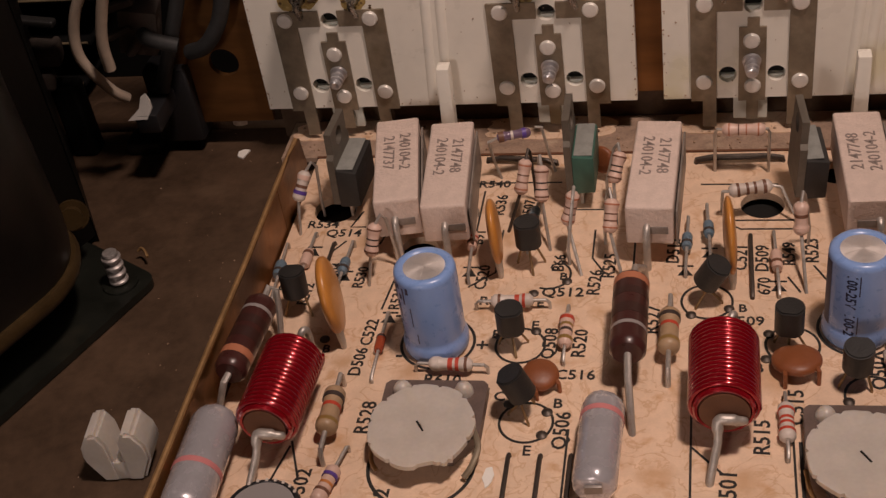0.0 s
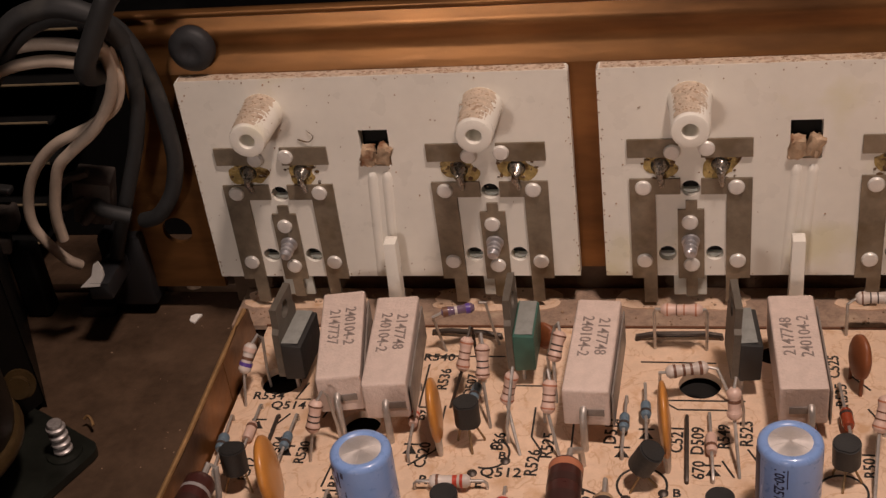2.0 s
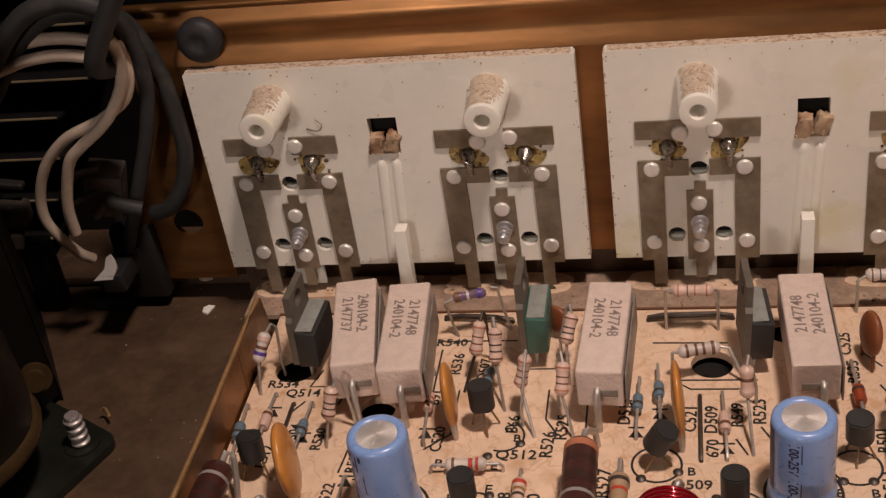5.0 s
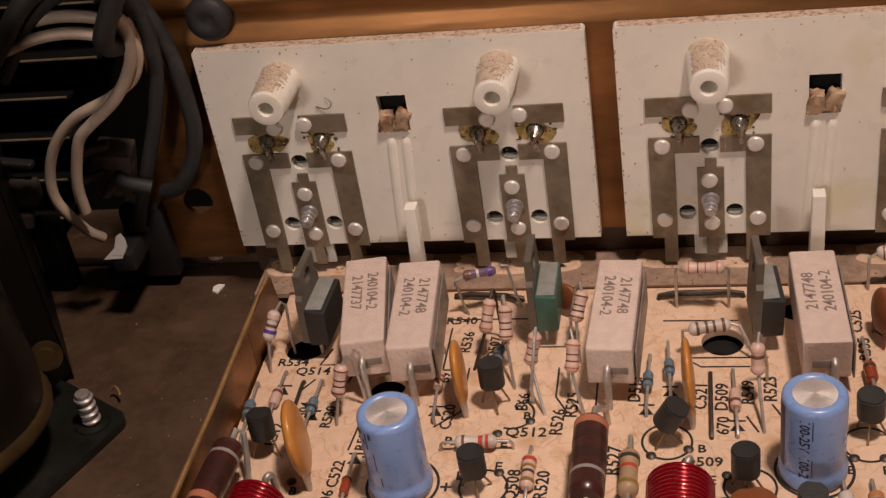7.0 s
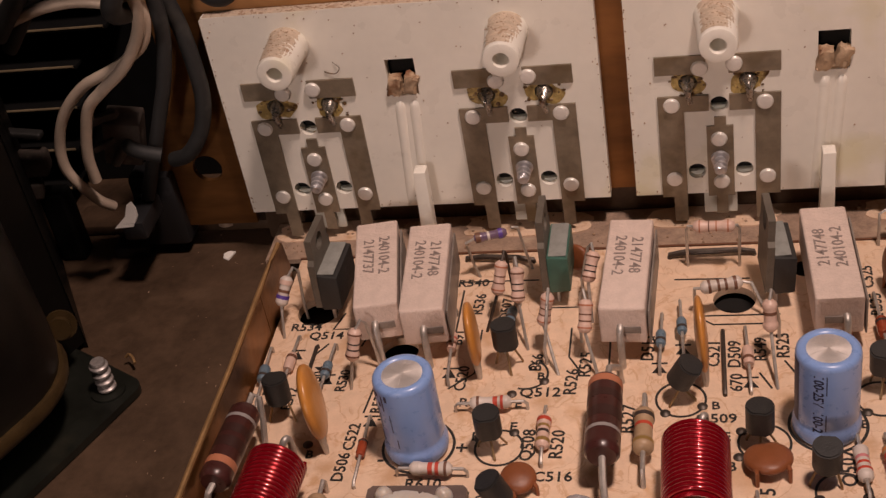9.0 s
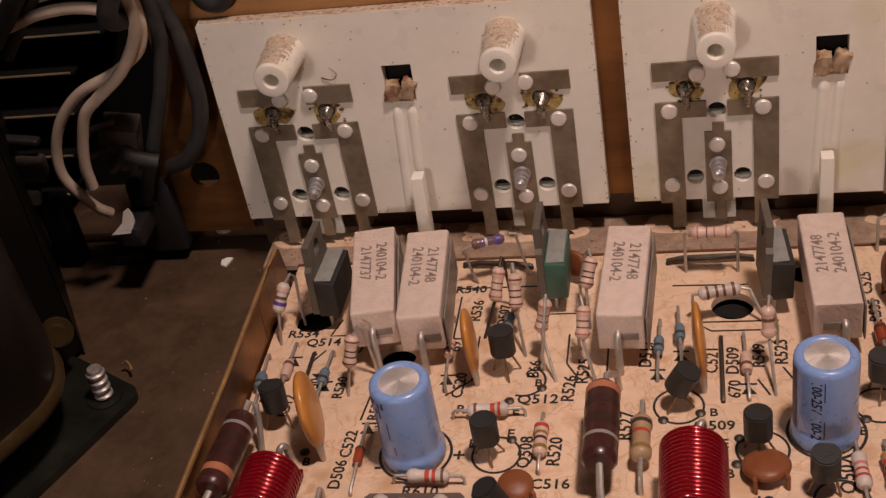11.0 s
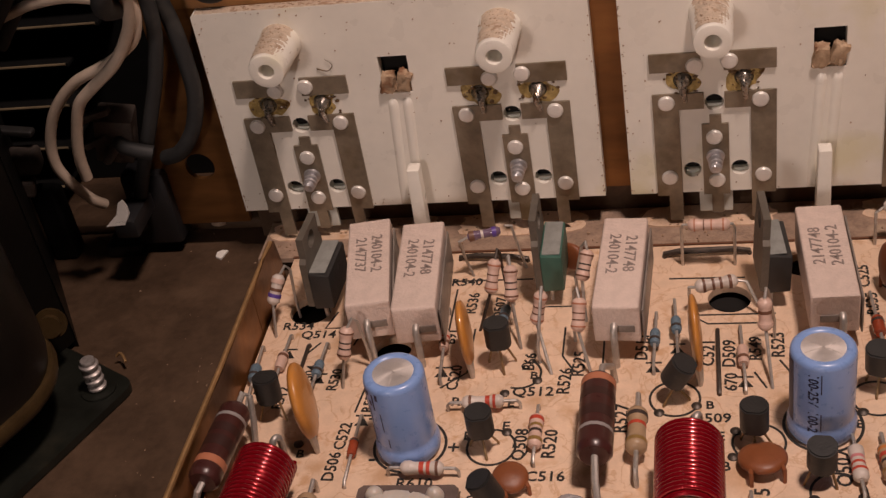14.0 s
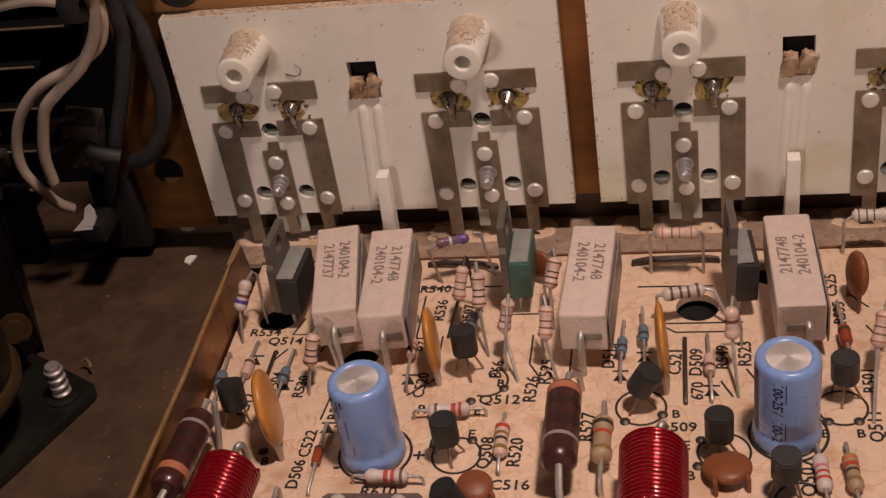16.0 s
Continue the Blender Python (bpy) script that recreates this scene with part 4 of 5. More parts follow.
axial("resistor", (89.6, 193, 8), (96.8, 193, 8.2), 1.25, PALEBODY, R_A, [[(88.2, 192, -1), (88.2, 192.6, 7), (89.8, 193, 8)], [(98.4, 192, -1), (98.2, 192.6, 7.2), (96.6, 193, 8.2)]], "pale resistor raised on two wire legs", "resistor", RES)
# large brown two-watt resistors
BIG = [(0.13, 1.7, SALMON), (0.36, 2.6, DARKBAND), (0.58, 2.0, DARKBAND), (0.76, 0.8, GREYBAND)]
axial("power_resistor", (-24.0, 124.6, 7.2), (-22.9, 141.6, 7.2), 2.75, BROWN, [(0.2, 1.5, SALMON), (0.44, 2.2, BANDDARK), (0.62, 1.8, BANDDARK), (0.8, 0.7, GREYBAND)], [[(-26.4, 120.6, -1), (-26.0, 121.2, 2), (-24.6, 123.2, 6.6), (-23.9, 125.6, 7.2)], [(-20.8, 139.6, -1), (-20.4, 141.6, 5), (-20.9, 143.8, 8.2), (-22.2, 144.2, 8.6), (-22.9, 141.0, 7.3)]], "dark brown banded power resistor beside the copper strip", "resistor", "brown power resistors", 0.6, False)
axial("power_resistor", (39.3, 129.6, 8), (39.2, 146.8, 8), 2.9, BROWN, [(0.26, 0.7, GREYBAND), (0.46, 2.2, BANDDARK), (0.7, 1.6, BANDDARK), (0.9, 1.5, SALMON)], [[(40.2, 119.8, -1), (40.1, 120.8, 0.4), (39.5, 126.0, 7.0), (39.3, 130.4, 8)], [(41.0, 155.2, -1), (40.8, 154.6, 4), (39.6, 150.4, 7.8), (39.2, 146, 8)]], "dark brown banded power resistor with thick leads", "resistor", "brown power resistors", 0.6, False)
# diodes
DIO = "small diodes"
flat("diode", (-2.6, 130.2), (-2.8, 146.6), 3.6, 0.85, REDGLASS, [(0.85, 0.4, DARKBAND)], "small orange-red glass diode", "diode", DIO, dogbone=False)
flat("diode", (47.6, 156.8), (47.9, 171.7), 3.6, 0.95, TEAL, [(0.3, 0.6, DARKBAND)], "small teal diode with a dark band", "diode", DIO, 2.0, False)
flat("diode", (51.8, 159.6), (51.1, 175.1), 3.6, 0.95, TEAL, [(0.3, 0.6, DARKBAND)], "small teal diode with a dark band", "diode", DIO, 2.2, False)
flat("diode", (63.0, 151.6), (62.6, 168.3), 4.4, 1.0, PINK, [(0.3, 0.7, BROWNBAND)], "small pink diode beside a wire link", "diode", DIO, None, False)
flat("diode", (-21.0, 152.7), (-20.9, 168.4), 4.2, 1.0, PINK, [(0.75, 0.7, BROWNBAND)], "small pink diode near the copper strip", "diode", DIO, None, False)
flat("diode", (-13.3, 150.1), (-12.9, 165.3), 3.6, 0.95, TEAL, [(0.3, 0.6, DARKBAND)], "small teal diode with a dark band", "diode", DIO, 1.8, False)
flat("diode", (-24.6, 149.0), (-25.6, 164.9), 3.8, 1.1, TEAL, [(0.3, 0.6, DARKBAND)], "small teal diode beside a transistor", "diode", DIO, 1.6, False)
flat("diode", (10.1, 154.8), (9.1, 174.4), 4.4, 0.95, PINK, [(0.3, 0.7, BROWNBAND), (0.6, 0.5, REDBAND)], "small brown-banded diode beside an orange capacitor", "diode", DIO, 2.0, False)
flat("diode", (19.6, 163.4), (21.0, 177.0), 4.0, 1.0, TEAL, [(0.3, 0.6, DARKBAND)], "small teal diode behind a transistor", "diode", DIO, 3.2, False)
flat("diode", (80.0, 158.0), (79.2, 172.0), 4.2, 1.0, REDGLASS, [(0.3, 0.6, DARKBAND)], "small orange-red diode beside a cement resistor", "diode", DIO, 2.0, False)
flat("diode", (86.4, 156.4), (85.4, 176.0), 4.2, 1.1, REDGLASS, [(0.7, 0.6, DARKBAND)], "small orange-red diode under a disc capacitor", "diode", DIO, 2.0, False)


def wire_link(pts, r, label, mat=LEAD):
    bm = B()
    tube(bm, pts, r, 8)
    solid("wire_link", bm, mat, label, "wire link", group="wire links")


for x, y0, y1 in ((21.9, 100, 115.2), (26.7, 100, 115.2), (31.3, 100, 115.4), (58.65, 151.4, 167.9), (-16.9, 152.5, 166.0)):
    wire_link([(x, y0, -1), (x, y0 + 0.1, 0.5), (x, y0 + 0.7, 0.8), (x, y1 - 0.7, 0.8), (x, y1 - 0.1, 0.5), (x, y1, -1)], 0.38, "straight tinned wire link lying on the board", DARKLEAD)
wire_link([(8.6, 191.6, -1), (8.8, 191.6, 0.6), (12, 191.2, 1.2), (19, 190.6, 1.2), (22.4, 190.4, 0.6), (22.6, 190.4, -1)], 0.55, "dark oxidised wire link near the board edge", DARKLEAD)
wire_link([(49.0, 190.3, -1), (49.2, 190.3, 0.7), (52, 190.4, 1.2), (62, 190.6, 1.2), (65, 190.6, 0.7), (65.3, 190.6, -1)], 0.6, "dark oxidised wire link near the board edge", DARKLEAD)
# ---- transistors ----


def small_transistor(x, y, turn, lift, tilt, label, mat=EPOXY, r=2.3):
    """A D-shaped plastic transistor on three thin legs."""
    ob = thing("small_transistor", (x, y, 0), label, "transistor", "small plastic transistors", turn)
    lean = Matrix.Translation(V(0, 0, lift)) @ pose(0, 0, 0, tilt, 0, 0)
    bm = B()
    out = circle(0, 0, r, 22, -62, 242)
    sheet(bm, out, [], 0, 4.9)
    es = [e for e in bm.edges if abs(e.verts[0].co.z - 4.9 * M) < 1e-6 and abs(e.verts[1].co.z - 4.9 * M) < 1e-6 and len(e.link_faces) == 2 and abs(e.calc_face_angle(0)) > 0.8]
    bmesh.ops.bevel(bm, geom=es, offset=0.25 * M, segments=2, affect="EDGES")
    bmesh.ops.transform(bm, matrix=lean, verts=bm.verts)
    part("body", bm, mat, ob)
    for dx, fx, fy in ((-1.25, -2.3, 1.2), (0, 0.3, -2.6), (1.25, 2.5, 0.8)):
        top = lean @ V(dx, 0, 0.3)
        bm = B()
        tube(bm, [tuple(top / M), (dx * 1.1 + top.x / M * 0.1, top.y / M * 0.8, lift * 0.72), (fx, fy, 0.4), (fx, fy, -1)], 0.22, 6)
        part("leg", bm, LEG, ob, "thin dull golden leg")


small_transistor(19.8, 139.0, 10, 4.2, 4, "black plastic transistor on thin legs behind a film capacitor")
small_transistor(23.4, 124.0, -90, 4.4, 22, "black plastic transistor tilted on long legs")
small_transistor(51.1, 150.6, 75, 4.4, 28, "dark grey transistor tilted sideways beside the red coil", GREYEPOXY)
small_transistor(63.9, 139.4, -8, 4.4, 0, "black plastic transistor beside a brown disc capacitor")
small_transistor(20.6, 159.8, 8, 5.2, 0, "black plastic transistor standing among resistors")
small_transistor(-19.0, 147.2, 185, 4.4, 6, "black plastic transistor with printed flat face")
small_transistor(73.6, 131.6, 175, 4.0, -8, "dark grey transistor before the blue capacitor", GREYEPOXY)
small_transistor(84.4, 152.6, -20, 4.6, 8, "black plastic transistor beside the second blue capacitor", GREYEPOXY)


def power_transistor(x, y, turn, mat, label, lean=0.0, dusty=False):
    """A tabbed power transistor seen edge-on, its metal tab standing above the body; dusty also paints grazing light on
    top.
    """
    ob = thing("power_transistor", (x, y, 0), label, "transistor", "tabbed power transistors", turn)
    tip = pose(0, 0, 0, 0, lean, 0)
    bm = B()
    box(bm, (2.6, 0.3, 8.0), (4.0, 11.2, 8.2), 0.35)
    for v in bm.verts:
        if v.co.x > 0.0035:
            v.co.z += (-0.25 if v.co.z > 0.008 else 0.25) * M
    bmesh.ops.transform(bm, matrix=tip, verts=bm.verts)
    part("body", bm, mat, ob)
    # pale slab: some dust, and the grazing light painted onto the top face
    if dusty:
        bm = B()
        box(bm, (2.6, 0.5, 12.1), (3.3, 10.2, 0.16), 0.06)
        part("top_film", bm, PALETOP, ob, "pale film of dust and painted grazing light on top")
    bm = B()
    side = Matrix(((0, 0, 1, 0), (1, 0, 0, 0), (0, 1, 0, 0), (0, 0, 0, 1)))
    sheet(bm, [(-5.2, 4.4), (5.2, 4.4), (5.2, 14.4), (4.4, 15.2), (4.4, 19.6), (-4.4, 19.6), (-4.4, 15.2), (-5.2, 14.4)], [circle(0, 16.8, 1.8, 20)], -0.7, 0.6, side)
    bmesh.ops.transform(bm, matrix=tip, verts=bm.verts)
    part("metal_tab", bm, TAB, ob, "grey metal cooling tab with a hole")
    for dy in (-2.54, 0, 2.54):
        bm = B()
        box(bm, (1.8, dy, 1.6), (0.6, 0.9, 6.4), 0.1)
        part("leg", bm, LEAD, ob, "flat tinned leg")


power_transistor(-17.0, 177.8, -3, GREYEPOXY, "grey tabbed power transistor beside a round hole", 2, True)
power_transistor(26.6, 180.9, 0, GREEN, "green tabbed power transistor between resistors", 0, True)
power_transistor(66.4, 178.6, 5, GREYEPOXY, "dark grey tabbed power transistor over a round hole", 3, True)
power_transistor(98.0, 180.0, 0, GREEN, "green tabbed power transistor beside a disc capacitor")
# ---- cement resistors ----


def cement(x, y, turn, numbers, up, label, lead_x, lift=4.6, size=(8.1, 26.2, 8.0)):
    w, l, h = size
    ob = thing("cement_resistor", (x, y, 0), label, "resistor", "white cement power resistors", turn)
    rnd = random.Random(int(x * 10) + 900)
    bm = B()
    box(bm, (0, 0, lift + h / 2), (w, l, h), 0.5, seg=3)
    # slightly uneven fired faces
    for v in bm.verts:
        v.co += Vector([rnd.uniform(-0.06, 0.06) * M for _ in range(3)])
    part("ceramic_case", bm, CEMENT, ob, smooth=50)
    for s in (-1, 1):
        bm = B()
        box(bm, (lead_x + 1.9 * (-1 if lead_x > 1 else 1), s * (l / 2 + 0.06), lift + 3.2), (3.4, 0.3, 1.5), 0.1)
        part("end_slot", bm, MICA, ob, "dark slot in the end")
        bm = B()
        tube(bm, [(lead_x, s * (l / 2 - 1), lift + 3.9), (lead_x, s * (l / 2 + 0.7), lift + 3.9), (lead_x, s * (l / 2 + 1.2), lift + 3.4), (lead_x, s * (l / 2 + 1.2), -1)], 0.66, 10)
        part("lead", bm, LEAD, ob, "thick dull tinned lead")
    for k, body in enumerate(numbers):
        dx = 1.5 if k == 0 else -1.5
        lettering("part_number", body, 3.0, GREYINK, ob, pose((-dx if up else dx) * M, (1.0 if up else 2.0) * M, (lift + h) * M + 0.00006, 0, 0, 90 if up else -90), 1.02, "grey printed number", 0.02)
    bm = B()
    box(bm, (w / 2 + 0.55, -0.5, lift + h / 2 - 1.0), (0.35, l - 2.5, h - 0.5), 0.1)
    part("mica_insulator", bm, MICA, ob, "dark thin insulating sheet")


cement(-5.1, 175.8, 9.6, ("240104-2", "2147737"), False, "white cement resistor with printed numbers, beside its twin", -0.6)
cement(4.8, 174.2, 4.6, ("2147748", "240104-2"), False, "white cement resistor with printed numbers, beside its twin", 0.0)
cement(42.1, 173.3, -2.4, ("2147748", "240104-2"), False, "white cement resistor with printed numbers and a thick front lead", -0.4)
cement(77.7, 174.7, 1.8, ("2147748", "240104-2"), True, "white cement resistor with printed numbers behind a blue capacitor", 1.2)

# ---- capacitors ----


def blue_capacitor(x, y, turn, label, text_angle, marks):
    ob = thing("blue_capacitor", (x, y, 0), label, "capacitor", "blue electrolytic capacitors", turn)
    bm = B()
    lathe(bm, (0, 0, 0.2), (0, 0, 1), [(0, 4.4), (0.1, 5.2), (0.6, 5.45), (2.0, 5.5), (2.9, 5.25), (3.4, 5.0), (4.0, 5.1), (16.0, 5.1), (16.6, 5.0), (17.0, 4.65), (17.15, 4.1), (17.1, 3.7), (16.8, 3.4)], 44)
    part("sleeve", bm, BLUE, ob)
    bm = B()
    lathe(bm, (0, 0, 16.7), (0, 0, 99), [(0, 3.5), (0.32, 3.5), (0.36, 3.35), (0.4, 0.01)], 40)
    top = part("top_disc", bm, ALU, ob, "brushed aluminium top")
    # thin raised lines that imitate the brushed top's star-shaped reflection
    for k in range(3):
        bm = B()
        box(bm, (0, 0, 17.1), (6.6, 0.1, 0.04), 0, pose(0, 0, 0, 0, 0, 20 + 60 * k))
        part("star_line", bm, ALU, top, smooth=0)

    def wrap(body, size, angle, height, r=5.13, wide=1.0):
        me = text_mesh(body, size, wide, 0.05)
        for v in me.vertices:
            a, h = radians(angle) + v.co.y / (r * M), height * M - v.co.x
            v.co = Vector((r * M * math.cos(a), r * M * math.sin(a), h))
        me.materials.clear()
        me.materials.append(WHITE_INK)
        o = new("printed_value", me)
        o.parent = ob
        tagged(o, "dark blue printed value")

    wrap("100-25V  100-25", 2.3, text_angle, 9.0, wide=0.85)

    def bar(angle, width, z0, z1):
        bm = B()
        n = 6
        vs = [[bm.verts.new(V(5.14 * math.cos(radians(angle + width * k / n)), 5.14 * math.sin(radians(angle + width * k / n)), z)) for k in range(n + 1)] for z in (z0, z1)]
        for k in range(n):
            bm.faces.new((vs[0][k], vs[0][k + 1], vs[1][k + 1], vs[1][k]))
        part("printed_bar", bm, WHITE_INK, ob, "dark blue printed bar")

    for mark in marks:
        bar(*mark)


blue_capacitor(6.9, 139.7, 8, "light blue electrolytic capacitor with a silver top", -166, [(-124, 2, 8, 12), (-118, 2, 4.5, 6.5), (-128, 6, 14.8, 16.1), (-137, 4, 12.4, 15.8), (-147, 7, 13.2, 14.2), (-153, 3, 8, 12.6), (-160, 8, 14.8, 16.1), (-169, 5, 12, 15.4), (-178, 8, 13.6, 14.8), (-188, 6, 11, 16), (-150, 5, 15.2, 16.1)])
blue_capacitor(74.6, 143.9, 6, "light blue electrolytic capacitor marked with its value", -118, [(-104, 2, 11.6, 15.6), (-104, 2, 3.8, 7.4), (-186, 26, 3.5, 16.2)])


def film_capacitor(a, b, r, label, lead_to, stripe):
    a, b = Vector(a), Vector(b)
    ob = thing("film_capacitor", (a.x, a.y, 0), label, "capacitor", "silver film capacitors")
    off = Vector((a.x, a.y, 0))
    length = (b - a).length
    rnd = random.Random(int(a.x))
    bm = B()
    lathe(bm, a - off, b - off, [(0, 0.6), (0.15, r * 0.72), (0.5, r * 0.86), (1.3, r * 0.97), (2.2, r), (length - 2.2, r), (length - 1.2, r * 0.95), (length - 0.3, r * 0.8), (length, 0.6)], 26)
    for v in bm.verts:
        s = (v.co - (a - off) * M).dot((b - a).normalized()) / M
        if s < 1.5 or s > length - 1.5:
            v.co += Vector([rnd.uniform(-0.14, 0.14) * M for _ in range(3)])
    part("sleeve", bm, SILVER, ob, "crumpled silver plastic sleeve")
    d = (b - a).normalized()
    bm = B()
    lathe(bm, a - off + d * (length - stripe), b - off, [(0, r - 0.3), (0, r + 0.06), (1.0, r + 0.06), (1.0, r - 0.3)], 26)
    part("stripe", bm, PINKBAND, ob, "pink stripe")
    bm = B()
    box(bm, (0, 0, 0), (2.6, 0.5, 2.0), 0.15, Matrix.Translation((a - off) * M + V(0, -0.12, 0.6)) @ pose(0, 0, 0, 12, 0, 4))
    part("sleeve_fold", bm, MICA, ob, "dark fold at the sleeve's end")
    leads(ob, [[tuple(Vector(lead_to) - off - Vector((0, 0, 1))), tuple(Vector(lead_to) - off + Vector((0, 0, r * 0.6))), tuple(b - off)]], 0.4)


film_capacitor((-23.2, 96.0, 6.2), (-23.6, 116.2, 6.2), 3.85, "silver-sleeved film capacitor beside the copper strip", (-25.4, 119.4, 0), 12.5)
film_capacitor((35.6, 105.0, 4.6), (36.0, 122.8, 4.6), 3.3, "silver-sleeved film capacitor with a pink stripe", (36.2, 123.8, 0), 4.6)


def disc_capacitor(x, y, turn, r, thick, mat, label, lift=1.6, tilt=0.0, squash=1.0):
    """A dipped disc on edge with two leads and a run of dip down each."""
    ob = thing("disc_capacitor", (x, y, 0), label, "capacitor", "dipped disc capacitors", turn)
    m = Matrix.Translation(V(0, 0, lift)) @ pose(0, 0, 0, 0, tilt, 0)
    bm = B()
    n = 10
    prof = [(thick * (k / n - 0.5), r * max(0.02, (1 - abs(2 * k / n - 1) ** 2.6)) ** 0.5) for k in range(n + 1)]
    lathe(bm, (-thick / 2, 0, r * squash), (thick, 0, r * squash), [(s + thick / 2, q) for s, q in prof], 30)
    for v in bm.verts:
        v.co.z = (v.co.z - r * squash * M) * squash + r * squash * M
        if v.co.z < 0.35 * r * M:
            v.co.y *= 0.92
    bmesh.ops.transform(bm, matrix=m, verts=bm.verts)
    part("dipped_disc", bm, mat, ob)
    for s in (-1, 1):
        bm = B()
        p = m @ V(0, s * r * 0.62, r * squash * 0.45)
        q = m @ V(0, s * r * 0.66, 0.2)
        tube(bm, [tuple(p / M), tuple(q / M), (0, s * r * 0.66, 0.3), (0, s * r * 0.66, -1)], lambda t: (0.75 - 0.4 * t) if r > 4 else 0.42 - 0.12 * t, 8)
        part("lead", bm, mat if r < 4 else LEAD, ob, "lead coated by the dip")
    return ob


disc_capacitor(-10.2, 142.6, 14, 6.6, 3.2, ORANGE, "orange dipped disc capacitor standing on edge", 1.4, -6, 1.05)
disc_capacitor(15.0, 160.4, 9, 5.6, 2.4, ORANGE, "orange dipped disc capacitor standing on edge", 1.2, -3, 1.1)
disc_capacitor(55.2, 158.2, 4, 6.4, 2.2, ORANGE, "orange dipped disc capacitor standing on edge", 1.0, -2, 1.1)
disc_capacitor(26.7, 128.0, -62, 3.0, 2.4, RUST, "rust-brown disc capacitor leaning behind a transistor", 1.6, -80)
disc_capacitor(65.6, 131.2, -80, 3.9, 2.6, RUST, "rust-brown disc capacitor leaning low over the board", 2.6, -100)
disc_capacitor(88.4, 177.0, 15, 3.8, 2.6, RUST, "rust-brown disc capacitor standing beside a diode", 2.4, 6, 1.15)
disc_capacitor(31.6, 185.4, 60, 2.8, 2.0, RUST, "small rust-brown disc capacitor behind the green transistor", 1.6, 8)

# round electrolytic with a black rim at the board's front
can = thing("can_capacitor", (-9.0, 93.6, 0), "silver-topped can capacitor in a black sleeve", "capacitor")
bm = B()
lathe(bm, (0, 0, 0), (0, 0, 1), [(0, 5.7), (11.4, 5.7), (11.9, 5.5), (12.1, 5.0), (11.8, 4.8)], 40)
part("sleeve", bm, BLACKSLEEVE, can)
bm = B()
lathe(bm, (0, 0, 11.5), (0, 0, 99), [(0, 4.75), (0.6, 4.75), (0.66, 0.01)], 40)
part("top_disc", bm, GREYBAND, can, "dull silver top")
for k in range(7):
    bm = B()
    a = 40 + k * 14
    box(bm, (5.25 * math.cos(radians(a)), 5.25 * math.sin(radians(a)), 12.1), (0.4, 0.5, 0.1), 0, None)
    part("printed_bar", bm, PALEBODY, can, "small white printed bar", smooth=0)

# ---- red coils ----


def coil(x, y0, y1, z, r, turn, label, front):
    ob = thing("red_coil", (x, y0, 0), label, "coil", "red wire coils", turn)
    l = y1 - y0
    n = 17
    pitch = l / n
    bm = B()
    steps = 26
    pts = []
    for k in range(n * steps + 1):
        a = k * math.tau / steps
        s = k / (n * steps)
        pts.append(((r - 0.4) * math.cos(a), s * l, z + (r - 0.4) * math.sin(a)))
    tube(bm, pts, pitch * 0.52, 10)
    part("outer_winding", bm, ENAMEL, ob, "tight red enamelled copper winding")
    bm = B()
    pts = []
    for k in range(3 * steps + 1):
        a = k * math.tau / steps
        pts.append(((r - 1.1) * math.cos(a), -0.5 + 0.9 * k / (3 * steps), z + (r - 1.1) * math.sin(a)))
    tube(bm, pts, pitch * 0.5, 7)
    part("inner_winding", bm, ENAMEL, ob, "inner red enamelled turns")
    bm = B()
    lathe(bm, (0, -0.9, z), (0, l, z), [(0, r - 2.3), (0, r - 1.6), (l + 1.6, r - 1.6), (l + 1.6, r - 2.3), (l + 1.2, 0.5)], 26)
    part("core", bm, CORE, ob, "brown core")
    bm = B()
    lathe(bm, (0, -0.7, z), (0, l, z), [(0, r - 2.3), (0.1, 0.01)], 20)
    part("core_end", bm, DARKBAND, ob, "dark core end")
    bm = B()
    tube(bm, smooth_path([(1.6 * front, -0.8, z - r + 3.2), (2.8, -1.6, z - 0.9), (0.6, -2.0, z - 0.3), (-0.9 * front, -2.2, z - 0.6), (-1.0 * front, -4.0, z - 3.0), (-1.9 * front, -7.0, 1.4), (-2.2 * front, -7.8, -1)]), lambda t: 0.85 if 0.25 < t < 0.6 else 0.62, 10)
    part("lead", bm, LEAD, ob, "thick tinned lead")
    bm = B()
    tube(bm, smooth_path([(0.3, l + 0.4, z), (1.2, l + 2.0, z + 3.0), (1.6, l + 3.2, z + 1.0), (0.8, l + 3.6, -1)]), 0.62, 10)
    part("lead", bm, LEAD, ob, "thick tinned lead")


coil(-14.5, 113.4, 128.6, 8.0, 4.95, -3, "red enamelled wire coil lying on the board", 1)
coil(53.8, 118.6, 133.0, 8.0, 5.3, 0, "red enamelled wire coil with a thick curved lead", 1)

# ---- trimmers ----


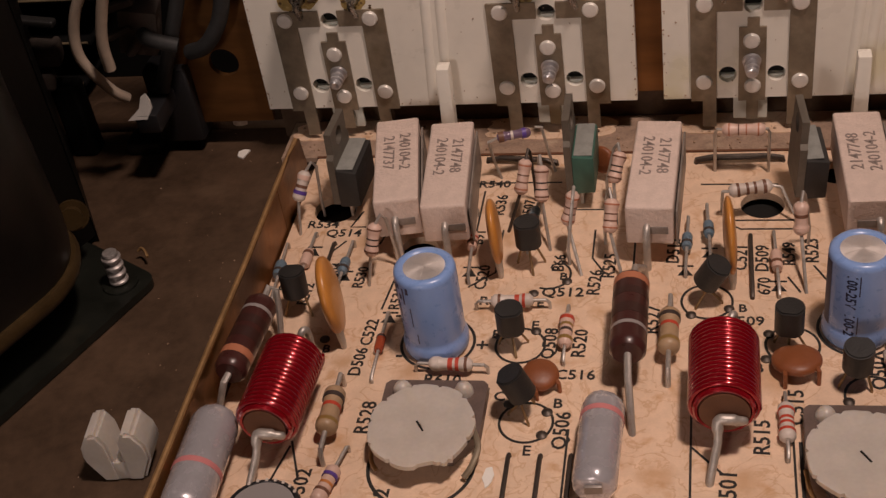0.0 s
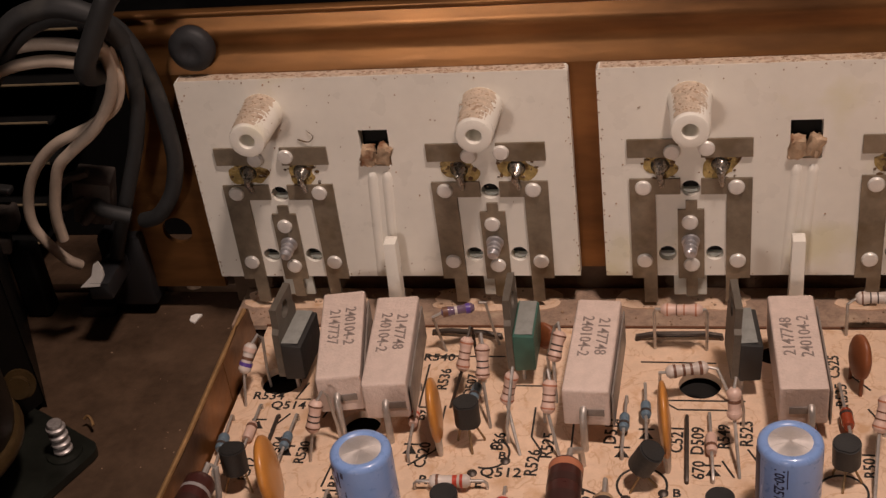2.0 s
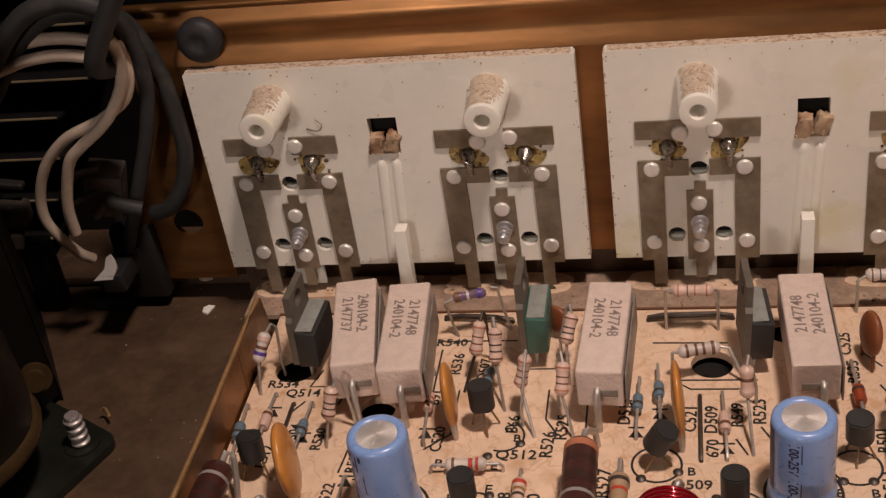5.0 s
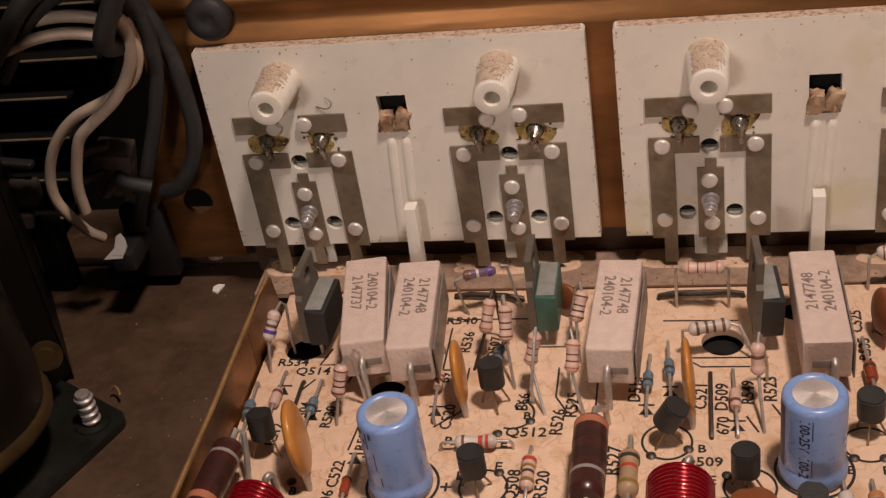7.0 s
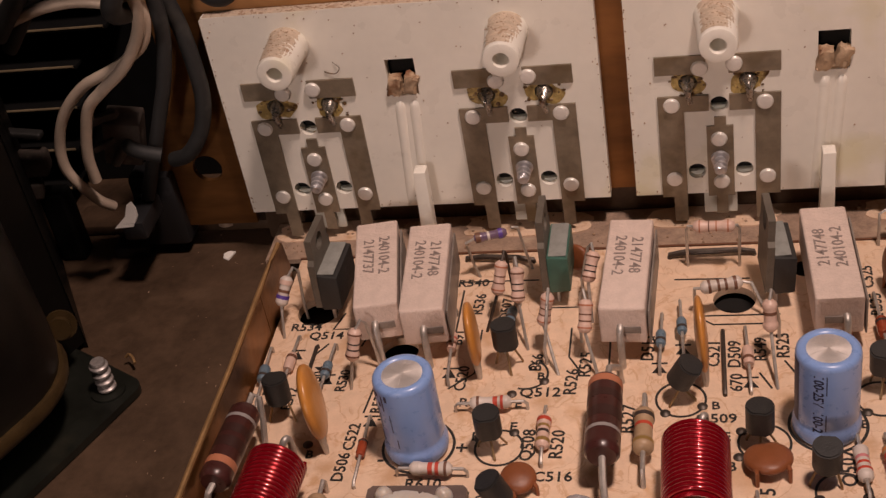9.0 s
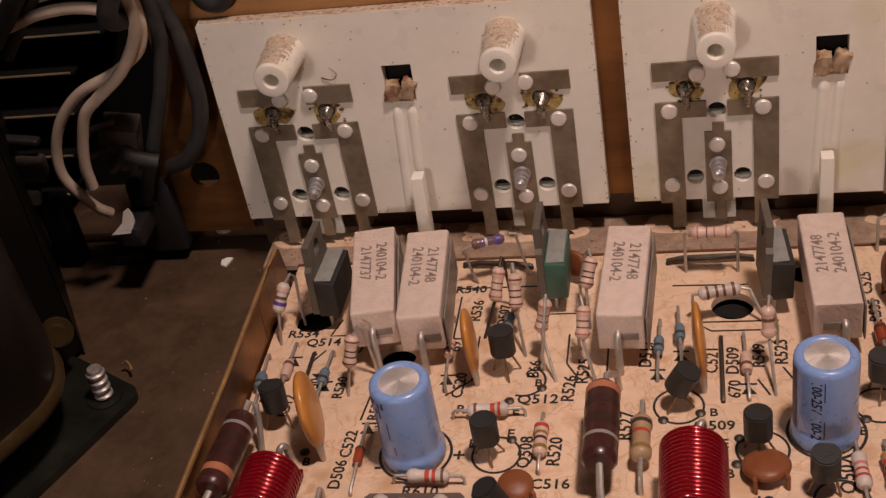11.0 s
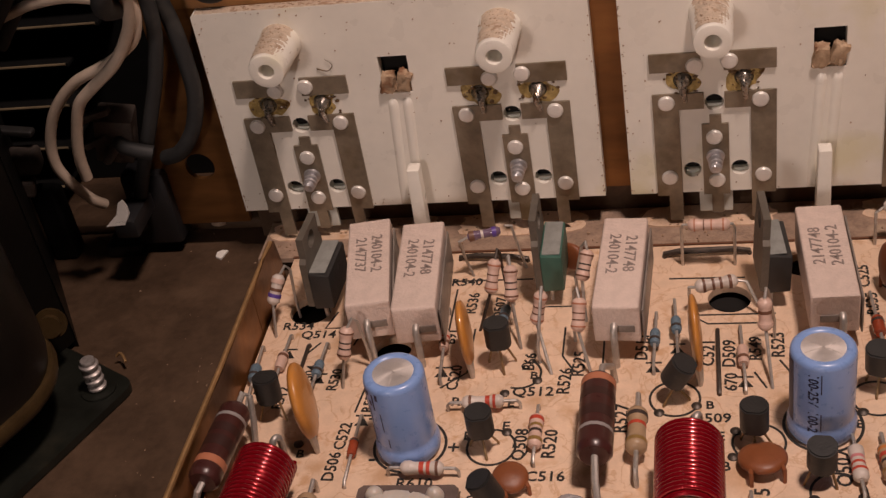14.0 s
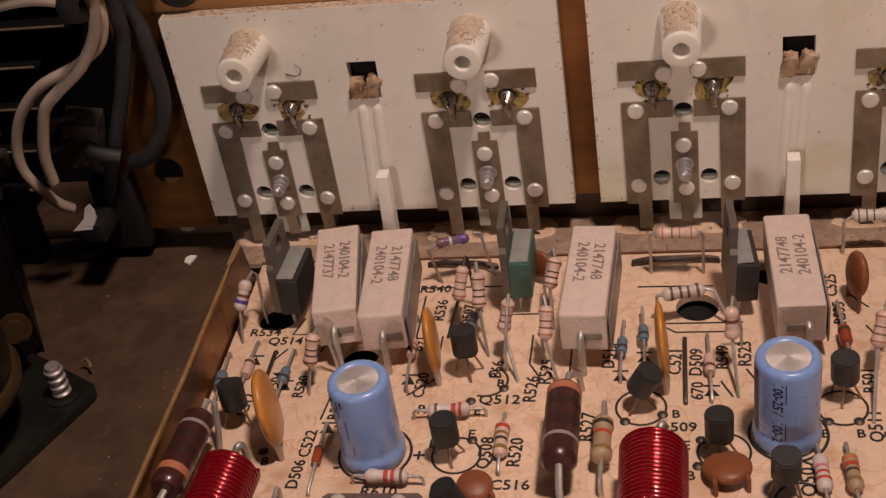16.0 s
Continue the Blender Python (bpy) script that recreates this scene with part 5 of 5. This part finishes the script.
def trimmer(x, y, label):
    ob = thing("trimmer", (x, y, 0), label, "trimmer", "round trimmers")
    bm = B()
    rnd = random.Random(int(x))
    out = []
    for k in range(120):
        a = k * math.tau / 120
        r = 8.25 + 0.12 * math.sin(7 * a + 1) + rnd.uniform(-0.05, 0.05)
        r -= 0.45 if k % 11 == 4 else 0.0
        r -= 0.55 if 92 < k < 99 else 0.0
        r += 0.5 if 101 <= k < 105 else 0.0
        out.append((r * math.cos(a) - 0.1, 1.06 * r * math.sin(a) + 0.2))
    sheet(bm, out, [circle(-0.2, 0, 0.25, 6)], 4.2, 5.0, pose(0, 0, 0, -1.5, 0, 0))
    knob = part("adjuster_disc", bm, MILKY, ob, "milky nylon adjuster disc with a nicked rim", smooth=30)
    bm = B()
    box(bm, (-0.2, 0, 5.06), (0.3, 2.4, 0.1), 0, pose(0, 0, 0, 0, 0, 33))
    part("slot", bm, HOLE, knob, "dark screwdriver slot", smooth=0)
    bm = B()
    sheet(bm, [(-8.0, 1), (-8.0, 11.2), (-7.2, 12.0), (7.8, 12.2), (8.6, 11.4), (8.6, 1), (5, -4), (-5, -4)], [], 0.6, 2.6)
    part("base", bm, TRACKBASE, ob, "dark grey-brown base")
    for px in (-4.9, 5.0):
        bm = B()
        lathe(bm, (px, 9.6, 2.4), (px, 9.6, 9), [(0, 1.6), (0.8, 1.5), (1.6, 1.1), (2.0, 0.4), (2.05, 0)], 16)
        part("pin", bm, MILKY, ob, "milky moulded pin")
    bm = B()
    tube(bm, smooth_path([(7.8, 1.0, 3.2), (8.8, -2, 2.6), (8.0, -5.0, 1.6), (7.0, -6.4, 0.8)]), 0.5, 8)
    part("wiper_clip", bm, TIN, ob, "bent metal wiper clip")
    bm = B()
    tube(bm, smooth_path([(-8.2, 0.0, 1.6), (-7.6, -4.0, 1.4), (-6.6, -5.6, 1.0)]), 0.35, 8)
    part("wiper_clip", bm, GOLDEN, ob, "bent metal wiper clip")


trimmer(8.7, 116.4, "round trimmer with a milky nylon disc")
trimmer(73.3, 112.8, "round trimmer with a milky nylon disc, beside a coil")

# ---- left side: transformer, clip, cables ----


def shell(bm, x0, x1, y0, y1, r, rows, m, seg=8):
    """An upright rounded block in mm: (height, inset) rows from the bottom up, closed at both ends."""
    rings = []
    for z, d in rows:
        ring = []
        for cx, cy, start in ((x1 - r, y1 - r, 0), (x0 + r, y1 - r, 90), (x0 + r, y0 + r, 180), (x1 - r, y0 + r, 270)):
            for k in range(seg + 1):
                a = radians(start + 90 * k / seg)
                q = max(0.5, r - d)
                ring.append(bm.verts.new(m @ V(cx + q * math.cos(a), cy + q * math.sin(a), z)))
        rings.append(ring)
    for a, b in zip(rings, rings[1:]):
        for k in range(len(a)):
            bm.faces.new((a[k], a[(k + 1) % len(a)], b[(k + 1) % len(a)], b[k]))
    bm.faces.new(rings[0][::-1])
    bm.faces.new(rings[-1])


tr = thing("transformer", (-60, 151, -4), "large black mains transformer with a bell-shaped cover and mounting foot", "transformer", turn=-24)
FLAT = Matrix.Identity(4)
# the rim's bronze colour paints light reflected by the cover's rounded lower edge
for nm, span, r, rows, mat, lab in (
        ("cover", (-84, 5.5, -92, 4.5), 17, [(15.6, 0.6), (17.5, 0.2), (22, 0), (70, 1.5), (86, 6), (94, 14)], BELL, "black bell-shaped cover"),
        ("rim", (-84.4, 6.2, -92.4, 5.2), 17.5, [(11.4, 2.6), (11.9, 1.2), (13.0, 0.3), (14.4, 0.0), (15.6, 0.6)], RIM, "lower rim painted dull brass for reflected light"),
        ("iron_core", (-90, -16, -80, 16.6), 1.2, [(1.8, 0), (84, 0)], BLACKPAINT, "black iron core")):
    bm = B()
    shell(bm, *span, r, rows, FLAT)
    part(nm, bm, mat, tr, lab)
bm = B()
sheet(bm, [(-60, -40), (5.4, -40), (5.2, -6), (5.0, 8.4)] + circle(2.0, 8.6, 3.0, 8, 0, 90) + [(-14, 13.2), (-60, 13.2)], [circle(-0.2, 6.6, 1.8, 16)], 0.3, 1.9)
part("mounting_foot", bm, FOOT, tr, "flat black-green mounting foot")
bm = B()
lathe(bm, (-10.6, 9.0, 13.5), (2, -4, 18), [(-1.6, 2.2), (0, 2.2), (0, 3.1), (0.8, 3.1), (0.8, 2.0), (2.0, 2.0), (2.6, 2.2), (2.7, 0)], 24)
part("end_bolt", bm, RIM, tr, "dull brass bolt with a washer")
# plain black slab added beside the core
bm = B()
sheet(bm, [(-15.8, 15.9), (-60.5, 47.5), (-90, 30), (-50, 0)], [], 0.3, 66)
part("black_slab", bm, BLACKPAINT, tr, "added black slab beside the core")
screw = thing("mounting_screw", (-57.4, 157.0, -2.1), "bright threaded screw through the transformer foot", "screw")
bm = B()
for k in range(4):
    lathe(bm, (0, 0, 0.2 + k * 1.75), (0, 0, 20), [(0, 1.15), (0.5, 1.2), (0.9, 1.85), (1.25, 1.85), (1.75, 1.15)], 18)
lathe(bm, (0, 0, 7.0), (0, 0, 20), [(0, 1.45), (0.6, 1.45), (0.8, 1.3), (0.85, 0.01)], 18)
part("thread", bm, SCREW, screw)
bm = B()
lathe(bm, (0, 0, 0.0), (0, 0, 1), [(0, 3.4), (0.5, 3.4), (0.6, 1.3)], 24)
part("washer", bm, FOOT, screw, "black washer")
bm = B()
tube(bm, smooth_path([(-57.2, 166.4, -1.8), (-56.4, 166.6, -1.2), (-55.4, 165.8, -1.4), (-54.6, 164.6, -1.8)]), 0.3, 6)
solid("wire_clipping", bm, GOLDEN, "small brass wire clipping lying on the black foot", "wire clipping")

clip = thing("nylon_clip", (-40.6, 114.2, -4), "milky nylon cable clip with a split top on the chassis floor", "cable clip", turn=6)
for s in (-1, 1):
    bm = B()
    out = [(0.5 * s, 0), (3.4 * s, 0), (5.6 * s, 4.8), (5.3 * s, 7.6), (3.8 * s, 10.4), (2.0 * s, 10.6), (0.9 * s, 8.2)]
    sheet(bm, out if s > 0 else out[::-1], [], -3.2, 3.2, UPRIGHT)
    es = [e for e in bm.edges if len(e.link_faces) == 2 and e.calc_face_angle(0) > 0.5]
    bmesh.ops.bevel(bm, geom=es, offset=0.5 * M, segments=2, affect="EDGES")
    part("jaw", bm, MILKY, clip)
bm = B()
box(bm, (0, 0, 2.2), (3.0, 6.0, 4.0), 0.5)
part("web", bm, MILKY, clip)


def cable(name, pts, r, mat, label, seg=12):
    bm = B()
    tube(bm, smooth_path(pts, 8), r, seg)
    solid(name, bm, mat, label, "cable", group="mains cables")


cable("white_wire", [(-41.5, 184, 69.5), (-41.7, 186, 66.8), (-41.6, 186, 62.3), (-43.2, 186, 57.8), (-47.6, 186, 51.9), (-53.8, 186, 47.0), (-57.3, 186, 43.8), (-59.6, 186, 38.4), (-61.1, 186, 32.7), (-61.5, 186.5, 27.1)], 1.15, CREAMWIRE, "pinkish-white insulated wire hanging in a bend")
cable("white_wire", [(-41.5, 187, 68), (-41.7, 188, 64.1), (-41.7, 188, 59.6), (-43.9, 188, 55.0), (-50.0, 188.4, 50.9), (-57.9, 188.4, 47.3), (-63.5, 188, 42.1), (-66.9, 188, 35.7), (-67.9, 188, 29.9), (-66.7, 188.6, 25.2), (-64.3, 190, 19.9), (-63, 192, 17)], 1.1, CREAMWIRE, "pinkish-white insulated wire behind its twin")
cable("grey_cable", [(-47.3, 199.3, 67.6), (-44.9, 200.4, 64.4), (-42.4, 200.4, 58.7), (-41.0, 200.4, 51.8), (-40.5, 200.4, 44.2), (-40.7, 200.4, 36.6), (-42.6, 200.4, 30.0), (-45.2, 200.4, 25.7), (-48.2, 201.0, 22.7), (-52.0, 202.5, 20.9)], 1.65, CABLE, "dusty dark grey cable curling to a connector")
cable("grey_cable", [(-44.5, 198.0, 65.5), (-43.3, 197.4, 61.4), (-43.2, 197.0, 53.1), (-45.8, 197.0, 43.3), (-48.8, 197.0, 35.8), (-52.2, 197.0, 27.9), (-55.9, 197.6, 19.7), (-59.7, 199.1, 11.1), (-62.3, 201.2, 4.6)], 1.5, CABLE, "dusty dark grey cable running down")
cable("grey_cable", [(-28, 176, 90), (-33.7, 180, 81.7), (-36.0, 180, 78.8), (-38.5, 180, 74.9), (-41.3, 180, 70.3), (-43.3, 180.5, 66.6), (-44.0, 183, 64.0), (-43.6, 187, 62.4)], 1.9, CABLE, "thick dark grey cable from above")
cable("grey_cable", [(-70, 186, 60), (-64.5, 185, 66.0), (-59.4, 184, 71.5), (-55.1, 184, 74.8), (-50.3, 184, 76.4), (-46.0, 184, 76.6), (-42.3, 184.5, 75.1), (-40.1, 186, 72.5), (-39, 188, 68)], 1.9, CABLE, "dusty dark grey cable in a loop")
cable("grey_cable", [(-70, 188.4, 56), (-64.5, 187.4, 62.5), (-59.4, 186.8, 68.4), (-55.1, 186.8, 71.6), (-50.3, 186.8, 73.4), (-46.0, 187, 73.4), (-42.8, 188, 71.6), (-41, 190, 68)], 1.5, CABLE, "second dusty grey cable inside the loop")
cable("white_wire", [(-72, 188, 65.5), (-62.3, 187.6, 67.1), (-56.4, 187.6, 68.2), (-50.9, 187.6, 68.2), (-45.9, 188, 67.0), (-43.2, 188.6, 64.5), (-42.4, 189, 61)], 1.2, CREAMWIRE, "pinkish-white wire bending over the bundle")
cable("white_wire", [(-72, 187, 60.4), (-63.0, 186, 63.9), (-58.1, 186, 65.2), (-52.4, 186, 65.7), (-47.2, 186, 65.0), (-44.2, 187, 63.4), (-43, 189, 60)], 1.15, CREAMWIRE, "pinkish-white wire bending over the bundle")
cable("grey_cable", [(-56.8, 194.5, 30.4), (-55.6, 193.5, 29.6), (-53.2, 193.5, 28.6), (-50.0, 194, 27.4)], 1.5, CABLE, "short dusty cable end at the connector")

sock = thing("mains_connector", (-60, 200, -4), "dark plastic mains connector with brown clamps and a silver tab", "connector")
bm = B()
box(bm, (1.0, 5.5, 12), (10, 7, 18), 1.2)
part("housing", bm, BLACKSLEEVE, sock)
# low black block in place of the shadow on the floor
bm = B()
box(bm, (-8.6, 5.0, 1.6), (8.0, 7.0, 3.0), 1.0)
part("shade_block", bm, BLACKSLEEVE, sock, "added black block for the shade by the connector")
bm = B()
box(bm, (0, 0, 0), (7.6, 6.5, 10.5), 0.7, Matrix.Translation(V(1.8, -2.6, 34.5)) @ pose(0, 0, 0, 8, 14, 10))
clamp = part("clamp_block", bm, CLAMP, sock, "dusty brown clamp block")
for c, size, tilt in (((-0.6, -5.2, 40.2), (7.6, 2.4, 1.5), -14), ((-1.0, -6.0, 35.0), (5.4, 2.6, 1.3), -22)):
    bm = B()
    box(bm, (0, 0, 0), size, 0.5, Matrix.Translation(V(*c)) @ pose(0, 0, 0, 0, tilt, 8))
    part("clamp_lip", bm, CLAMP, clamp, "worn pale lip")
bm = B()
lathe(bm, (-0.2, -7.2, 30.2), (3.6, -5.0, 34.6), [(0, 0.3), (0.5, 1.0), (4.6, 1.1), (5.4, 0.7), (5.6, 0)], 14)
part("ferrule", bm, CLAMP, clamp, "grey crimped ferrule")
bm = B()
sheet(bm, [(-3.4, 0.2), (0.8, 0.4), (1.9, 2.8), (1.5, 4.4), (0.7, 5.6), (-0.2, 5.0), (-0.8, 2.6)], [], 0, 0.6, UPRIGHT)
bmesh.ops.transform(bm, matrix=Matrix.Translation(V(0.4, -10.2, 16.8)) @ pose(0, 0, 0, -24, 0, 0), verts=bm.verts)
part("silver_tab", bm, RIVET, sock, "bright silver tab")
bm = B()
box(bm, (0.8, -5.0, 16.0), (5.0, 11.0, 4.4), 0.8)
part("tab_holder", bm, BLACKSLEEVE, sock, "black tab holder")

boot = thing("cable_clamp", (-82.6, 202, -4), "dusty grey lumpy cable clamp behind the transformer", "clamp")
for nm, c, size, bev, mat, m in (("post", (0, 2, 9), (6, 5, 18), 1.2, CAST, (0, 0, 0)), ("jaw", (0, -1, 27), (6.6, 5, 5.4), 1.4, CLAMP, (8, 6, 10)), ("nut", (-1.6, -1.5, 20.6), (3.6, 3.6, 4.2), 1.0, CLAMP, (0, 12, 20)), ("strap", (-0.4, 0, 33.5), (8.2, 2.4, 1.6), 0.6, GREYEPOXY, (0, 8, 0))):
    bm = B()
    box(bm, (0, 0, 0), size, bev, Matrix.Translation(V(*c)) @ pose(0, 0, 0, *m), 3)
    part(nm, bm, mat, boot)
